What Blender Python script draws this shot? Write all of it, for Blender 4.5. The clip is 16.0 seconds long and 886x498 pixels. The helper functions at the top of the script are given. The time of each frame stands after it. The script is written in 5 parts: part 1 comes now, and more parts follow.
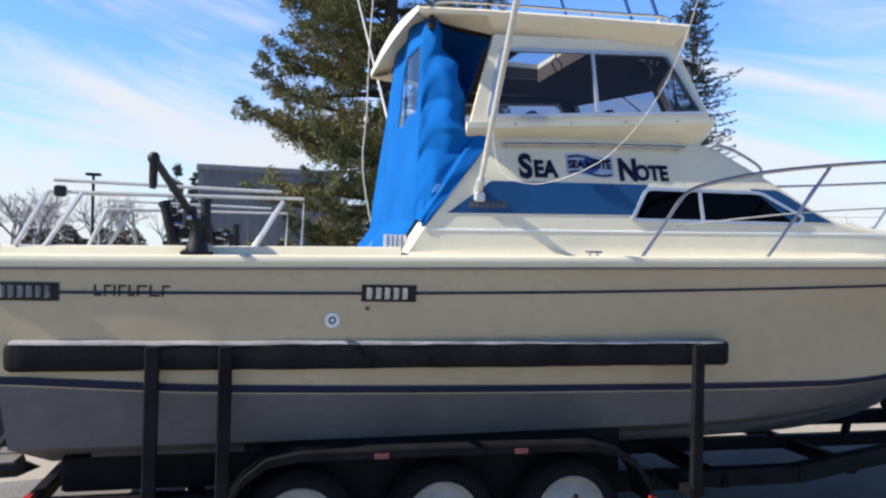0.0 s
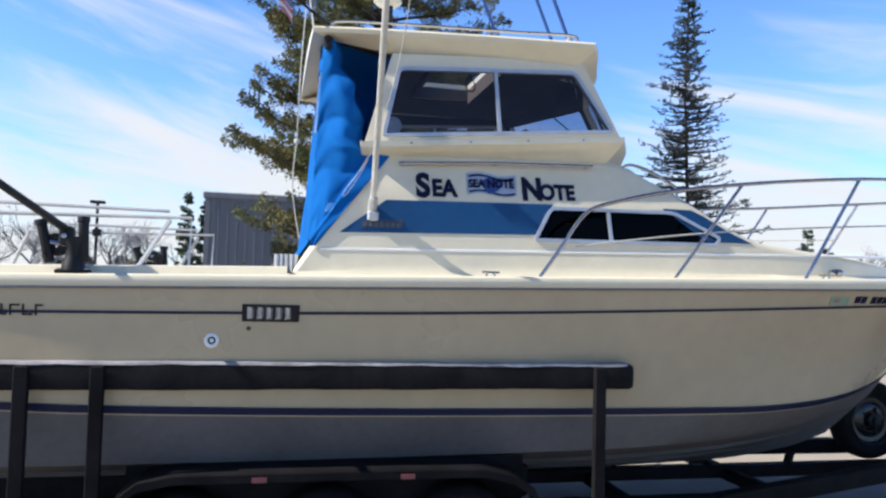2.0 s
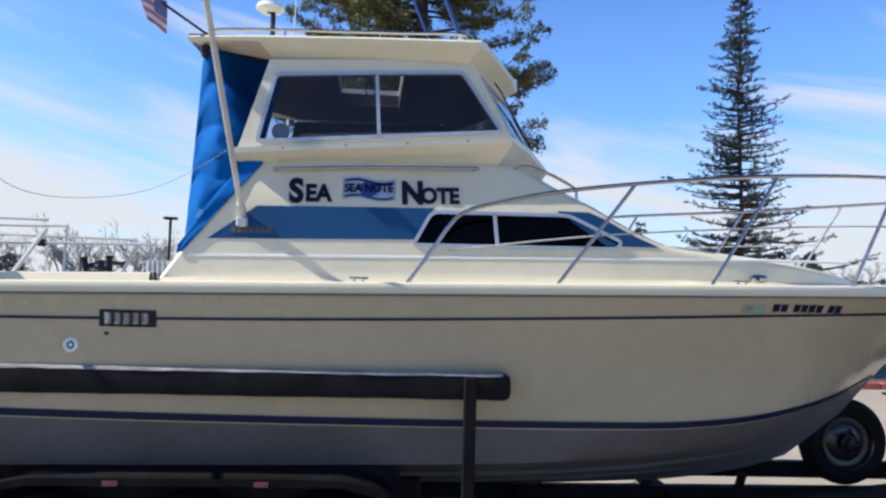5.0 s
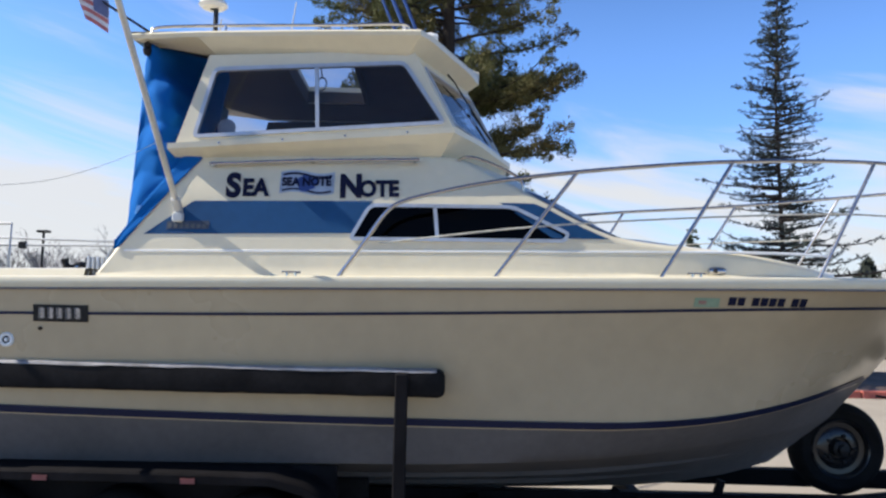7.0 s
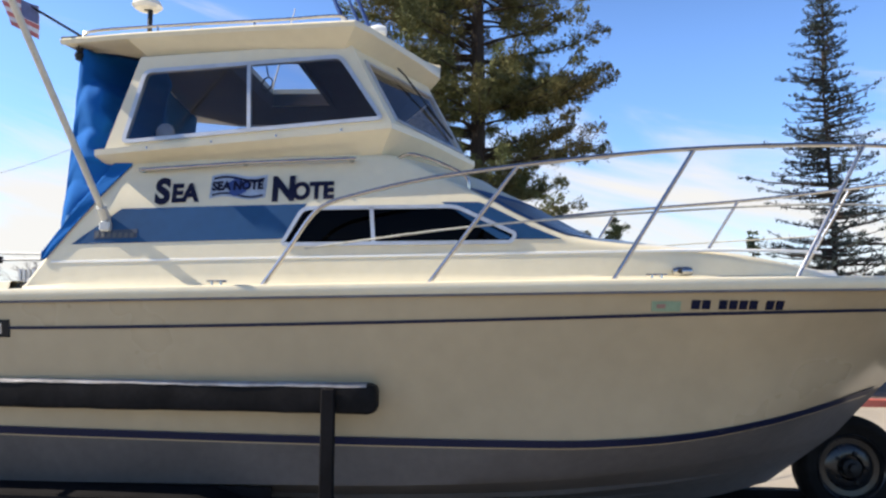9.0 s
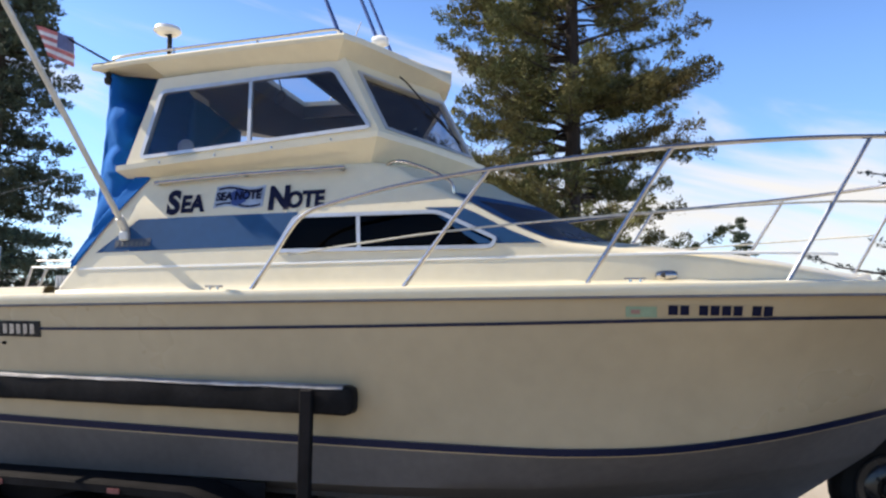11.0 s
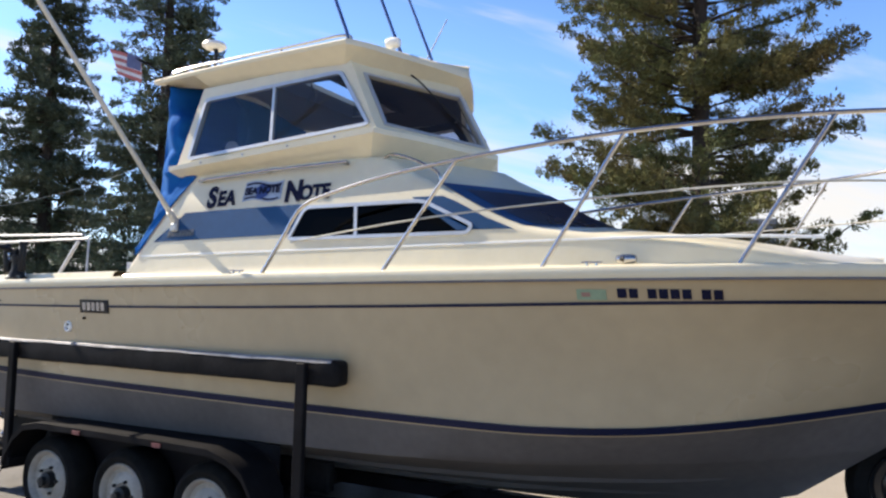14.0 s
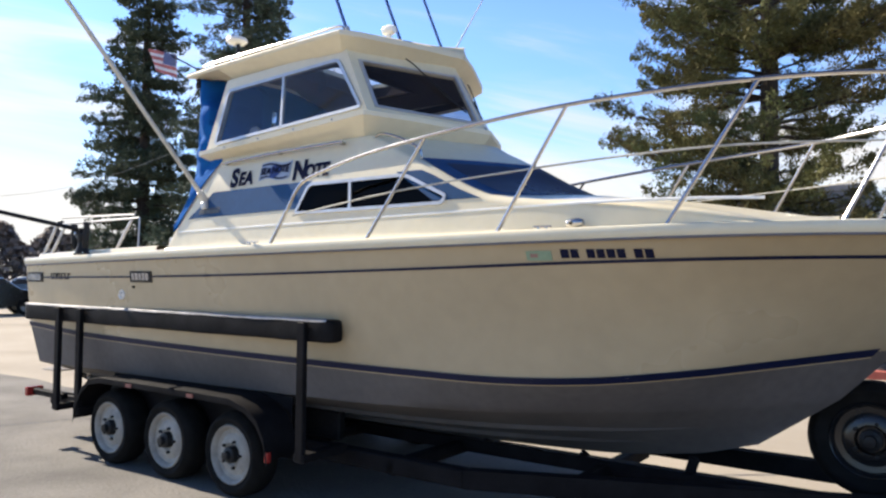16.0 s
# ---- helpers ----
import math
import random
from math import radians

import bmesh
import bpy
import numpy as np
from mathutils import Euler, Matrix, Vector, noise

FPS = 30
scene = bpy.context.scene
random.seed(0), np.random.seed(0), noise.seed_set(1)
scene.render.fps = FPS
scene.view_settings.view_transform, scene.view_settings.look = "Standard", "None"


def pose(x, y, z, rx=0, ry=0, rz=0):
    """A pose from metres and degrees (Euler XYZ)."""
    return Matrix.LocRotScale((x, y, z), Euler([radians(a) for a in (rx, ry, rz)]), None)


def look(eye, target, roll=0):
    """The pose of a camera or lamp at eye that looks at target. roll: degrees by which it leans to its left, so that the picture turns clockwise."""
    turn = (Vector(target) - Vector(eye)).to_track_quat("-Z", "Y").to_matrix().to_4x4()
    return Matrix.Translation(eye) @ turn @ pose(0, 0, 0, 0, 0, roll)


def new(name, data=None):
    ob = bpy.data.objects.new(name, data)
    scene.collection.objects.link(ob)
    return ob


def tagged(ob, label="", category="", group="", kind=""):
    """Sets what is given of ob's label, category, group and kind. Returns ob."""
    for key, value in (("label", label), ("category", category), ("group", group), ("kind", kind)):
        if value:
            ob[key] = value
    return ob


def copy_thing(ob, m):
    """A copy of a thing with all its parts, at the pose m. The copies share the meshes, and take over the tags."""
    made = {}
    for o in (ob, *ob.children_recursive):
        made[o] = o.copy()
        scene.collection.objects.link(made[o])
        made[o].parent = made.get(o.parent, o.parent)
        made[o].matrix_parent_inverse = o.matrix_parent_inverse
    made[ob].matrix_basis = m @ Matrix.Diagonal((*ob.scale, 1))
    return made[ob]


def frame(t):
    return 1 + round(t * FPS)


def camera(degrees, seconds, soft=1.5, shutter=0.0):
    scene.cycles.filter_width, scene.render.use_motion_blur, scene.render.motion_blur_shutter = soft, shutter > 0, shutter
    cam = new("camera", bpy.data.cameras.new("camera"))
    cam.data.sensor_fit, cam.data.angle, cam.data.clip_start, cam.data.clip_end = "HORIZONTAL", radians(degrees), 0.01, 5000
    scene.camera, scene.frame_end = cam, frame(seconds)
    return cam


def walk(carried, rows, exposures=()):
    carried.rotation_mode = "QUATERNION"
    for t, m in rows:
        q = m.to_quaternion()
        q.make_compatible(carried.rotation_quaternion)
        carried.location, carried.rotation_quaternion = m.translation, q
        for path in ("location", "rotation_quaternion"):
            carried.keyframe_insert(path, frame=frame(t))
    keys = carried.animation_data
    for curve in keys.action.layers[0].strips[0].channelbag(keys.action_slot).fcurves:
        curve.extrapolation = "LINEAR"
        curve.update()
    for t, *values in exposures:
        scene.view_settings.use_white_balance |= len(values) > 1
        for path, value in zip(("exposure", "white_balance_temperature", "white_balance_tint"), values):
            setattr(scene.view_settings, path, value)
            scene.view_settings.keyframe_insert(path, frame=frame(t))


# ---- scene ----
cam = camera(61.8, 16.0, soft=2.4)
PATH = [
    (0, (1.187, -4.073, 1.859), (1.701, -2.140, 1.875), 1.44),
    (0.5, (1.341, -4.045, 1.818), (1.854, -2.113, 1.871), 1.44),
    (1, (1.523, -4.014, 1.828), (2.043, -2.084, 1.894), 1.54),
    (1.5, (1.764, -4.091, 1.815), (2.256, -2.154, 1.902), 1.44),
    (2, (1.960, -4.190, 1.827), (2.415, -2.245, 1.919), 1.54),
    (2.5, (2.155, -4.257, 1.819), (2.563, -2.301, 1.923), 1.43),
    (3, (2.426, -4.282, 1.845), (2.783, -2.317, 1.951), 1.63),
    (3.5, (2.596, -4.275, 1.910), (2.962, -2.311, 1.998), 1.63),
    (4, (2.831, -4.304, 1.857), (3.154, -2.333, 1.972), 1.53),
    (6.5, (3.900, -4.272, 1.777), (3.969, -2.277, 1.906), 1.52),
    (7, (4.057, -4.220, 1.736), (4.101, -2.226, 1.884), 1.32),
    (7.5, (4.259, -4.095, 1.776), (4.274, -2.099, 1.906), 1.02),
    (8, (4.407, -4.006, 1.763), (4.398, -2.011, 1.904), 0.82),
    (10.5, (5.402, -3.783, 1.731), (5.012, -1.831, 1.922), 0.53),
    (11, (5.589, -3.784, 1.752), (5.122, -1.848, 1.929), 0.74),
    (11.5, (5.773, -3.726, 1.748), (5.261, -1.801, 1.923), 0.64),
    (12, (5.926, -3.679, 1.736), (5.377, -1.764, 1.915), 0.84),
    (12.5, (6.113, -3.650, 1.709), (5.449, -1.773, 1.896), 1.05),
    (13, (6.313, -3.594, 1.710), (5.469, -1.789, 1.885), 1.47),
    (13.5, (6.482, -3.639, 1.742), (5.587, -1.857, 1.891), 1.17),
    (14, (6.678, -3.677, 1.718), (5.792, -1.890, 1.864), 1.37),
    (14.5, (6.949, -3.633, 1.699), (6.032, -1.861, 1.837), 1.08),
    (15, (7.185, -3.599, 1.697), (6.196, -1.865, 1.818), 0.99),
    (15.5, (7.379, -3.629, 1.676), (6.314, -1.938, 1.775), 0.60),
    (16, (7.528, -3.694, 1.650), (6.420, -2.031, 1.728), 0.60),
]
walk(cam, [(t, look(eye, target, roll)) for t, eye, target, roll in PATH], exposures=[(0, 0.48, 6300, 10), (2.9, 0.52, 6300, 10), (3.6, 0.36, 6200, 10), (7.3, 0.38, 6500, 10), (8, 0.54, 6900, 10), (11.5, 0.60, 7000, 11), (13.5, 0.62, 7000, 11), (15.5, 0.70, 7000, 11), (16, 0.68, 7000, 11)])

# ---- light ----
SUN_DIR = Vector((-0.775, -0.042, 0.627)).normalized()
sun_az = math.atan2(SUN_DIR.x, SUN_DIR.y)
sun_el = math.asin(SUN_DIR.z)
world = bpy.data.worlds.new("sky_world")
scene.world = world
world.use_nodes = True
wn, wl = world.node_tree.nodes, world.node_tree.links
wn.clear()
w_out, w_bg = wn.new("ShaderNodeOutputWorld"), wn.new("ShaderNodeBackground")
w_sky = wn.new("ShaderNodeTexSky")
w_sky.sky_type, w_sky.sun_disc = "NISHITA", False
w_sky.sun_elevation, w_sky.sun_rotation = sun_el, sun_az
w_sky.air_density, w_sky.dust_density, w_sky.ozone_density = 1.0, 0.3, 2.5
w_co, w_map = wn.new("ShaderNodeTexCoord"), wn.new("ShaderNodeMapping")
w_map.vector_type = "TEXTURE"
w_map.inputs["Location"].default_value = (0.3, 0.0, 0.02)
w_map.inputs["Rotation"].default_value = (0.0, 0.26, 0.0)
w_map.inputs["Scale"].default_value = (0.62, 0.62, 0.105)
w_noise = wn.new("ShaderNodeTexNoise")
w_noise.inputs["Scale"].default_value, w_noise.inputs["Detail"].default_value = 1.5, 7.0
w_noise.inputs["Roughness"].default_value, w_noise.inputs["Distortion"].default_value = 0.56, 0.5
w_sep = wn.new("ShaderNodeSeparateXYZ")


def w_math(op, a, b):
    """A math node on two sockets or numbers."""
    q = wn.new("ShaderNodeMath")
    q.operation = op
    for k, v in enumerate((a, b)):
        if isinstance(v, (int, float)):
            q.inputs[k].default_value = v
        else:
            wl.new(v, q.inputs[k])
    return q.outputs["Value"]


def w_range(v, a, b, c, d, kind="LINEAR"):
    q = wn.new("ShaderNodeMapRange")
    q.interpolation_type = kind
    for k, n_ in zip((a, b, c, d), ("From Min", "From Max", "To Min", "To Max")):
        q.inputs[n_].default_value = k
    wl.new(v, q.inputs["Value"])
    return q.outputs["Result"]


# cirrus: thick haze low down, streaks above it, denser round a few headings
w_cloud = w_math("ADD", w_noise.outputs["Fac"], w_math("MULTIPLY", w_range(w_sep.outputs["Z"], 0.0, 0.30, 0.33, 0.0), w_range(w_sep.outputs["Y"], -0.4, 0.3, 0.25, 1.0)))
for az, el, wide, much in ((-9, 15.5, 13, 0.05), (-62, 9, 16, 0.10), (38, 9, 15, 0.04), (-27, 9, 11, 0.13), (8, 5, 12, 0.06)):
    w_dot = wn.new("ShaderNodeVectorMath")
    w_dot.operation = "DOT_PRODUCT"
    w_dot.inputs[1].default_value = (math.sin(radians(az)) * math.cos(radians(el)), math.cos(radians(az)) * math.cos(radians(el)), math.sin(radians(el)))
    wl.new(w_co.outputs["Generated"], w_dot.inputs[0])
    w_cloud = w_math("ADD", w_cloud, w_range(w_dot.outputs["Value"], math.cos(radians(wide)), 1.0, 0.0, much, "SMOOTHSTEP"))
w_cloud = w_math("SUBTRACT", w_cloud, w_range(w_sep.outputs["Z"], 0.33, 0.6, 0.0, 0.12))
w_cover = w_range(w_cloud, 0.50, 0.86, 0.0, 0.95, "SMOOTHSTEP")
w_mix = wn.new("ShaderNodeMixRGB")
w_mix.inputs["Color2"].default_value = (9.0, 9.05, 9.1, 1)
w_tint = wn.new("ShaderNodeMixRGB")
w_tint.blend_type = "MULTIPLY"
w_tint.inputs["Fac"].default_value = 1.0
w_deep = wn.new("ShaderNodeMixRGB")
w_deep.inputs["Color1"].default_value, w_deep.inputs["Color2"].default_value = (1.50, 1.98, 2.72, 1), (0.75, 1.0, 1.45, 1)
wl.new(w_range(w_sep.outputs["Z"], 0.30, 0.62, 0.0, 1.0, "SMOOTHSTEP"), w_deep.inputs["Fac"])
wl.new(w_deep.outputs["Color"], w_tint.inputs["Color2"])
wl.new(w_co.outputs["Generated"], w_map.inputs["Vector"])
wl.new(w_map.outputs["Vector"], w_noise.inputs["Vector"])
wl.new(w_co.outputs["Generated"], w_sep.inputs["Vector"])
wl.new(w_cover, w_mix.inputs["Fac"])
wl.new(w_sky.outputs["Color"], w_tint.inputs["Color1"])
wl.new(w_tint.outputs["Color"], w_mix.inputs["Color1"])
wl.new(w_mix.outputs["Color"], w_bg.inputs["Color"])
w_bg.inputs["Strength"].default_value = 0.069
wl.new(w_bg.outputs["Background"], w_out.inputs["Surface"])
sun = new("sun", bpy.data.lights.new("sun", "SUN"))
sun.data.energy, sun.data.angle, sun.data.color = 6.6, radians(0.5), (1.0, 0.94, 0.84)
sun.matrix_world = look(SUN_DIR * 50, (0, 0, 0))


# ---- materials ----
def mat(name, color, rough=0.5, metal=0.0, var=0.12, scale=6.0, fine=60.0, bump=0.0, stretch=(1, 1, 1), coat=0.0, color2=None, spec=0.5, island=0.0):
    """A surface with colour variation at two scales, uneven gloss and fine relief."""
    m = bpy.data.materials.new(name)
    m.use_nodes = True
    n, l = m.node_tree.nodes, m.node_tree.links
    b = n["Principled BSDF"]
    b.inputs["Metallic"].default_value = metal
    b.inputs["Specular IOR Level"].default_value = spec
    b.inputs["Coat Weight"].default_value = coat
    b.inputs["Coat Roughness"].default_value = 0.12
    co, mp = n.new("ShaderNodeTexCoord"), n.new("ShaderNodeMapping")
    mp.inputs["Scale"].default_value = stretch
    l.new(co.outputs["Object"], mp.inputs["Vector"])
    big, small = n.new("ShaderNodeTexNoise"), n.new("ShaderNodeTexNoise")
    big.inputs["Scale"].default_value, big.inputs["Detail"].default_value = scale, 4
    small.inputs["Scale"].default_value, small.inputs["Detail"].default_value = fine, 3
    l.new(mp.outputs["Vector"], big.inputs["Vector"])
    l.new(mp.outputs["Vector"], small.inputs["Vector"])
    mix = n.new("ShaderNodeMixRGB")
    c2 = color2 or tuple(c * (1 - 2 * var) for c in color)
    mix.inputs["Color1"].default_value, mix.inputs["Color2"].default_value = (*color, 1), (*c2, 1)
    ramp = n.new("ShaderNodeMapRange")
    ramp.inputs["From Min"].default_value, ramp.inputs["From Max"].default_value = 0.35, 0.75
    l.new(big.outputs["Fac"], ramp.inputs["Value"])
    l.new(ramp.outputs["Result"], mix.inputs["Fac"])
    grain = n.new("ShaderNodeMixRGB")
    grain.blend_type = "MULTIPLY"
    grain.inputs["Fac"].default_value = min(1.0, var * 1.5)
    l.new(mix.outputs["Color"], grain.inputs["Color1"])
    g = n.new("ShaderNodeMapRange")
    g.inputs["From Min"].default_value, g.inputs["From Max"].default_value = 0.3, 0.7
    g.inputs["To Min"].default_value, g.inputs["To Max"].default_value = 0.55, 1.3
    l.new(small.outputs["Fac"], g.inputs["Value"])
    l.new(g.outputs["Result"], grain.inputs["Color2"])
    last = grain.outputs["Color"]
    if island:
        geo, hsv, r2 = n.new("ShaderNodeNewGeometry"), n.new("ShaderNodeHueSaturation"), n.new("ShaderNodeMapRange")
        r2.inputs["To Min"].default_value, r2.inputs["To Max"].default_value = 1 - island, 1 + island
        l.new(geo.outputs["Random Per Island"], r2.inputs["Value"])
        l.new(r2.outputs["Result"], hsv.inputs["Value"])
        l.new(last, hsv.inputs["Color"])
        last = hsv.outputs["Color"]
    l.new(last, b.inputs["Base Color"])
    rr = n.new("ShaderNodeMapRange")
    rr.inputs["To Min"].default_value, rr.inputs["To Max"].default_value = max(0.02, rough - 0.1), min(1.0, rough + 0.1)
    l.new(big.outputs["Fac"], rr.inputs["Value"])
    l.new(rr.outputs["Result"], b.inputs["Roughness"])
    if bump:
        bp = n.new("ShaderNodeBump")
        bp.inputs["Strength"].default_value, bp.inputs["Distance"].default_value = bump, 0.01
        l.new(small.outputs["Fac"], bp.inputs["Height"])
        l.new(bp.outputs["Normal"], b.inputs["Normal"])
    return m


def glass(name, tint, gloss=1.0):
    """A thin tinted pane: it lets light straight through and mirrors at a slant."""
    m = bpy.data.materials.new(name)
    m.use_nodes = True
    n, l = m.node_tree.nodes, m.node_tree.links
    n.clear()
    out, mix = n.new("ShaderNodeOutputMaterial"), n.new("ShaderNodeMixShader")
    tr, gl, fr = n.new("ShaderNodeBsdfTransparent"), n.new("ShaderNodeBsdfGlossy"), n.new("ShaderNodeLayerWeight")
    pw, ad = n.new("ShaderNodeMath"), n.new("ShaderNodeMath")
    pw.operation, ad.operation = "POWER", "MULTIPLY_ADD"
    pw.inputs[1].default_value = 5.0
    ad.inputs[1].default_value, ad.inputs[2].default_value = 0.92, 0.03
    l.new(fr.outputs["Facing"], pw.inputs[0])
    l.new(pw.outputs["Value"], ad.inputs[0])
    tr.inputs["Color"].default_value = (*tint, 1)
    gl.inputs["Roughness"].default_value = 0.01
    gl.inputs["Color"].default_value = (gloss, gloss, gloss, 1)
    l.new(ad.outputs["Value"], mix.inputs["Fac"])
    l.new(tr.outputs["BSDF"], mix.inputs[1])
    l.new(gl.outputs["BSDF"], mix.inputs[2])
    l.new(mix.outputs["Shader"], out.inputs["Surface"])
    return m


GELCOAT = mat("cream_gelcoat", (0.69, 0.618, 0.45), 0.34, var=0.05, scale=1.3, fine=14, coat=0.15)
# the cream gelcoat again, with the hull's shade put into a darker colour
SHADED_GELCOAT = mat("shaded_gelcoat", (0.445, 0.355, 0.225), 0.30, var=0.06, scale=0.9, fine=9, coat=0.2)
WHITE = mat("white_gelcoat", (0.78, 0.77, 0.73), 0.35, var=0.05, scale=3, fine=25)
BOTTOM = mat("bottom_paint", (0.124, 0.112, 0.107), 0.6, var=0.16, scale=1.6, fine=18, bump=0.05)
NAVY = mat("navy_stripe", (0.006, 0.010, 0.042), 0.45, var=0.1, scale=4, spec=0.3)
BLUE = mat("blue_band", (0.010, 0.062, 0.165), 0.6, spec=0.2, var=0.10, scale=2.2, fine=20)
CANVAS = mat("blue_canvas", (0.004, 0.098, 0.34), 0.9, spec=0.1, var=0.10, scale=3, fine=220, bump=0.15)
ALU = mat("aluminium_frame", (0.50, 0.51, 0.53), 0.42, 0.6, var=0.08, scale=12)
STEEL = mat("stainless_tube", (0.46, 0.46, 0.47), 0.20, 1.0, var=0.10, scale=9)
RACK = mat("dull_rack_tube", (0.52, 0.52, 0.51), 0.42, 0.3, var=0.12, scale=9)
MARKER = mat("faded_marker", (0.16, 0.045, 0.045), 0.5, var=0.15, scale=20)
POLE = mat("white_pole", (0.62, 0.60, 0.54), 0.4, 0.3, var=0.12, scale=7)
CHROME = mat("chrome_vent", (0.42, 0.46, 0.54), 0.2, 1.0, var=0.2, scale=14)
BLACK = mat("black_plastic", (0.014, 0.014, 0.015), 0.5, var=0.2, scale=10, bump=0.1, spec=0.25)
TRAILER = mat("black_trailer_paint", (0.012, 0.011, 0.012), 0.65, var=0.25, scale=5, fine=40, bump=0.1, spec=0.07)
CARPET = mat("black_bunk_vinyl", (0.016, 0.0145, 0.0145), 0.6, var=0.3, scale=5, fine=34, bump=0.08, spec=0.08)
# bunk vinyl with the sunlight on its top put into the colour
SUNLIT_VINYL = mat("sunlit_vinyl", (0.36, 0.34, 0.34), 0.6, var=0.3, scale=4, fine=30, bump=0.2)
RUBBER = mat("tyre_rubber", (0.012, 0.0115, 0.011), 0.85, var=0.25, scale=8, fine=80, bump=0.3, spec=0.12)
RIM = mat("grey_wheel_steel", (0.36, 0.33, 0.285), 0.6, 0.0, var=0.16, scale=9, fine=40)
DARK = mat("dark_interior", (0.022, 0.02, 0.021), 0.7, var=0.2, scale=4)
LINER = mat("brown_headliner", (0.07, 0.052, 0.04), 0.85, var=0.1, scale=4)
PAVING = mat("pale_paving", (0.33, 0.285, 0.225), 0.92, var=0.12, scale=0.5, fine=42, bump=0.9)
ASPHALT = mat("old_asphalt", (0.175, 0.163, 0.147), 0.9, var=0.2, scale=0.9, fine=34, bump=0.9, color2=(0.098, 0.092, 0.085), spec=0.3)
BARK = mat("bark", (0.06, 0.042, 0.032), 0.9, var=0.3, scale=3, fine=25, bump=0.8, stretch=(1, 1, 0.2))
NEEDLES = mat("redwood_needles", (0.12, 0.138, 0.058), 0.8, var=0.3, scale=0.5, fine=2.2, color2=(0.17, 0.128, 0.052), island=0.3, spec=0.2)
NEEDLES_DARK = mat("fir_needles", (0.105, 0.135, 0.09), 0.75, var=0.3, scale=0.6, fine=3, color2=(0.06, 0.07, 0.045), island=0.25, spec=0.2)
CEDAR = mat("cedar_needles", (0.045, 0.065, 0.062), 0.75, var=0.3, scale=0.6, fine=3, island=0.4)
ROPE = mat("white_rope", (0.5, 0.48, 0.42), 0.8, var=0.15, scale=40)
INK = mat("navy_lettering", (0.008, 0.010, 0.034), 0.75, var=0.1, scale=20, spec=0.15)
PALE = mat("pale_outline", (0.60, 0.62, 0.66), 0.5, var=0.1, scale=20)
REDLENS = mat("red_lens", (0.35, 0.03, 0.025), 0.25, var=0.1, scale=20)
TINT = glass("tinted_glass", (0.56, 0.58, 0.64), 1.0)
SMOKE = glass("smoked_glass", (0.02, 0.02, 0.02), 0.15)
VINYL = glass("clear_vinyl", (0.75, 0.78, 0.82))


YC = 1.25  # the middle line of the boat


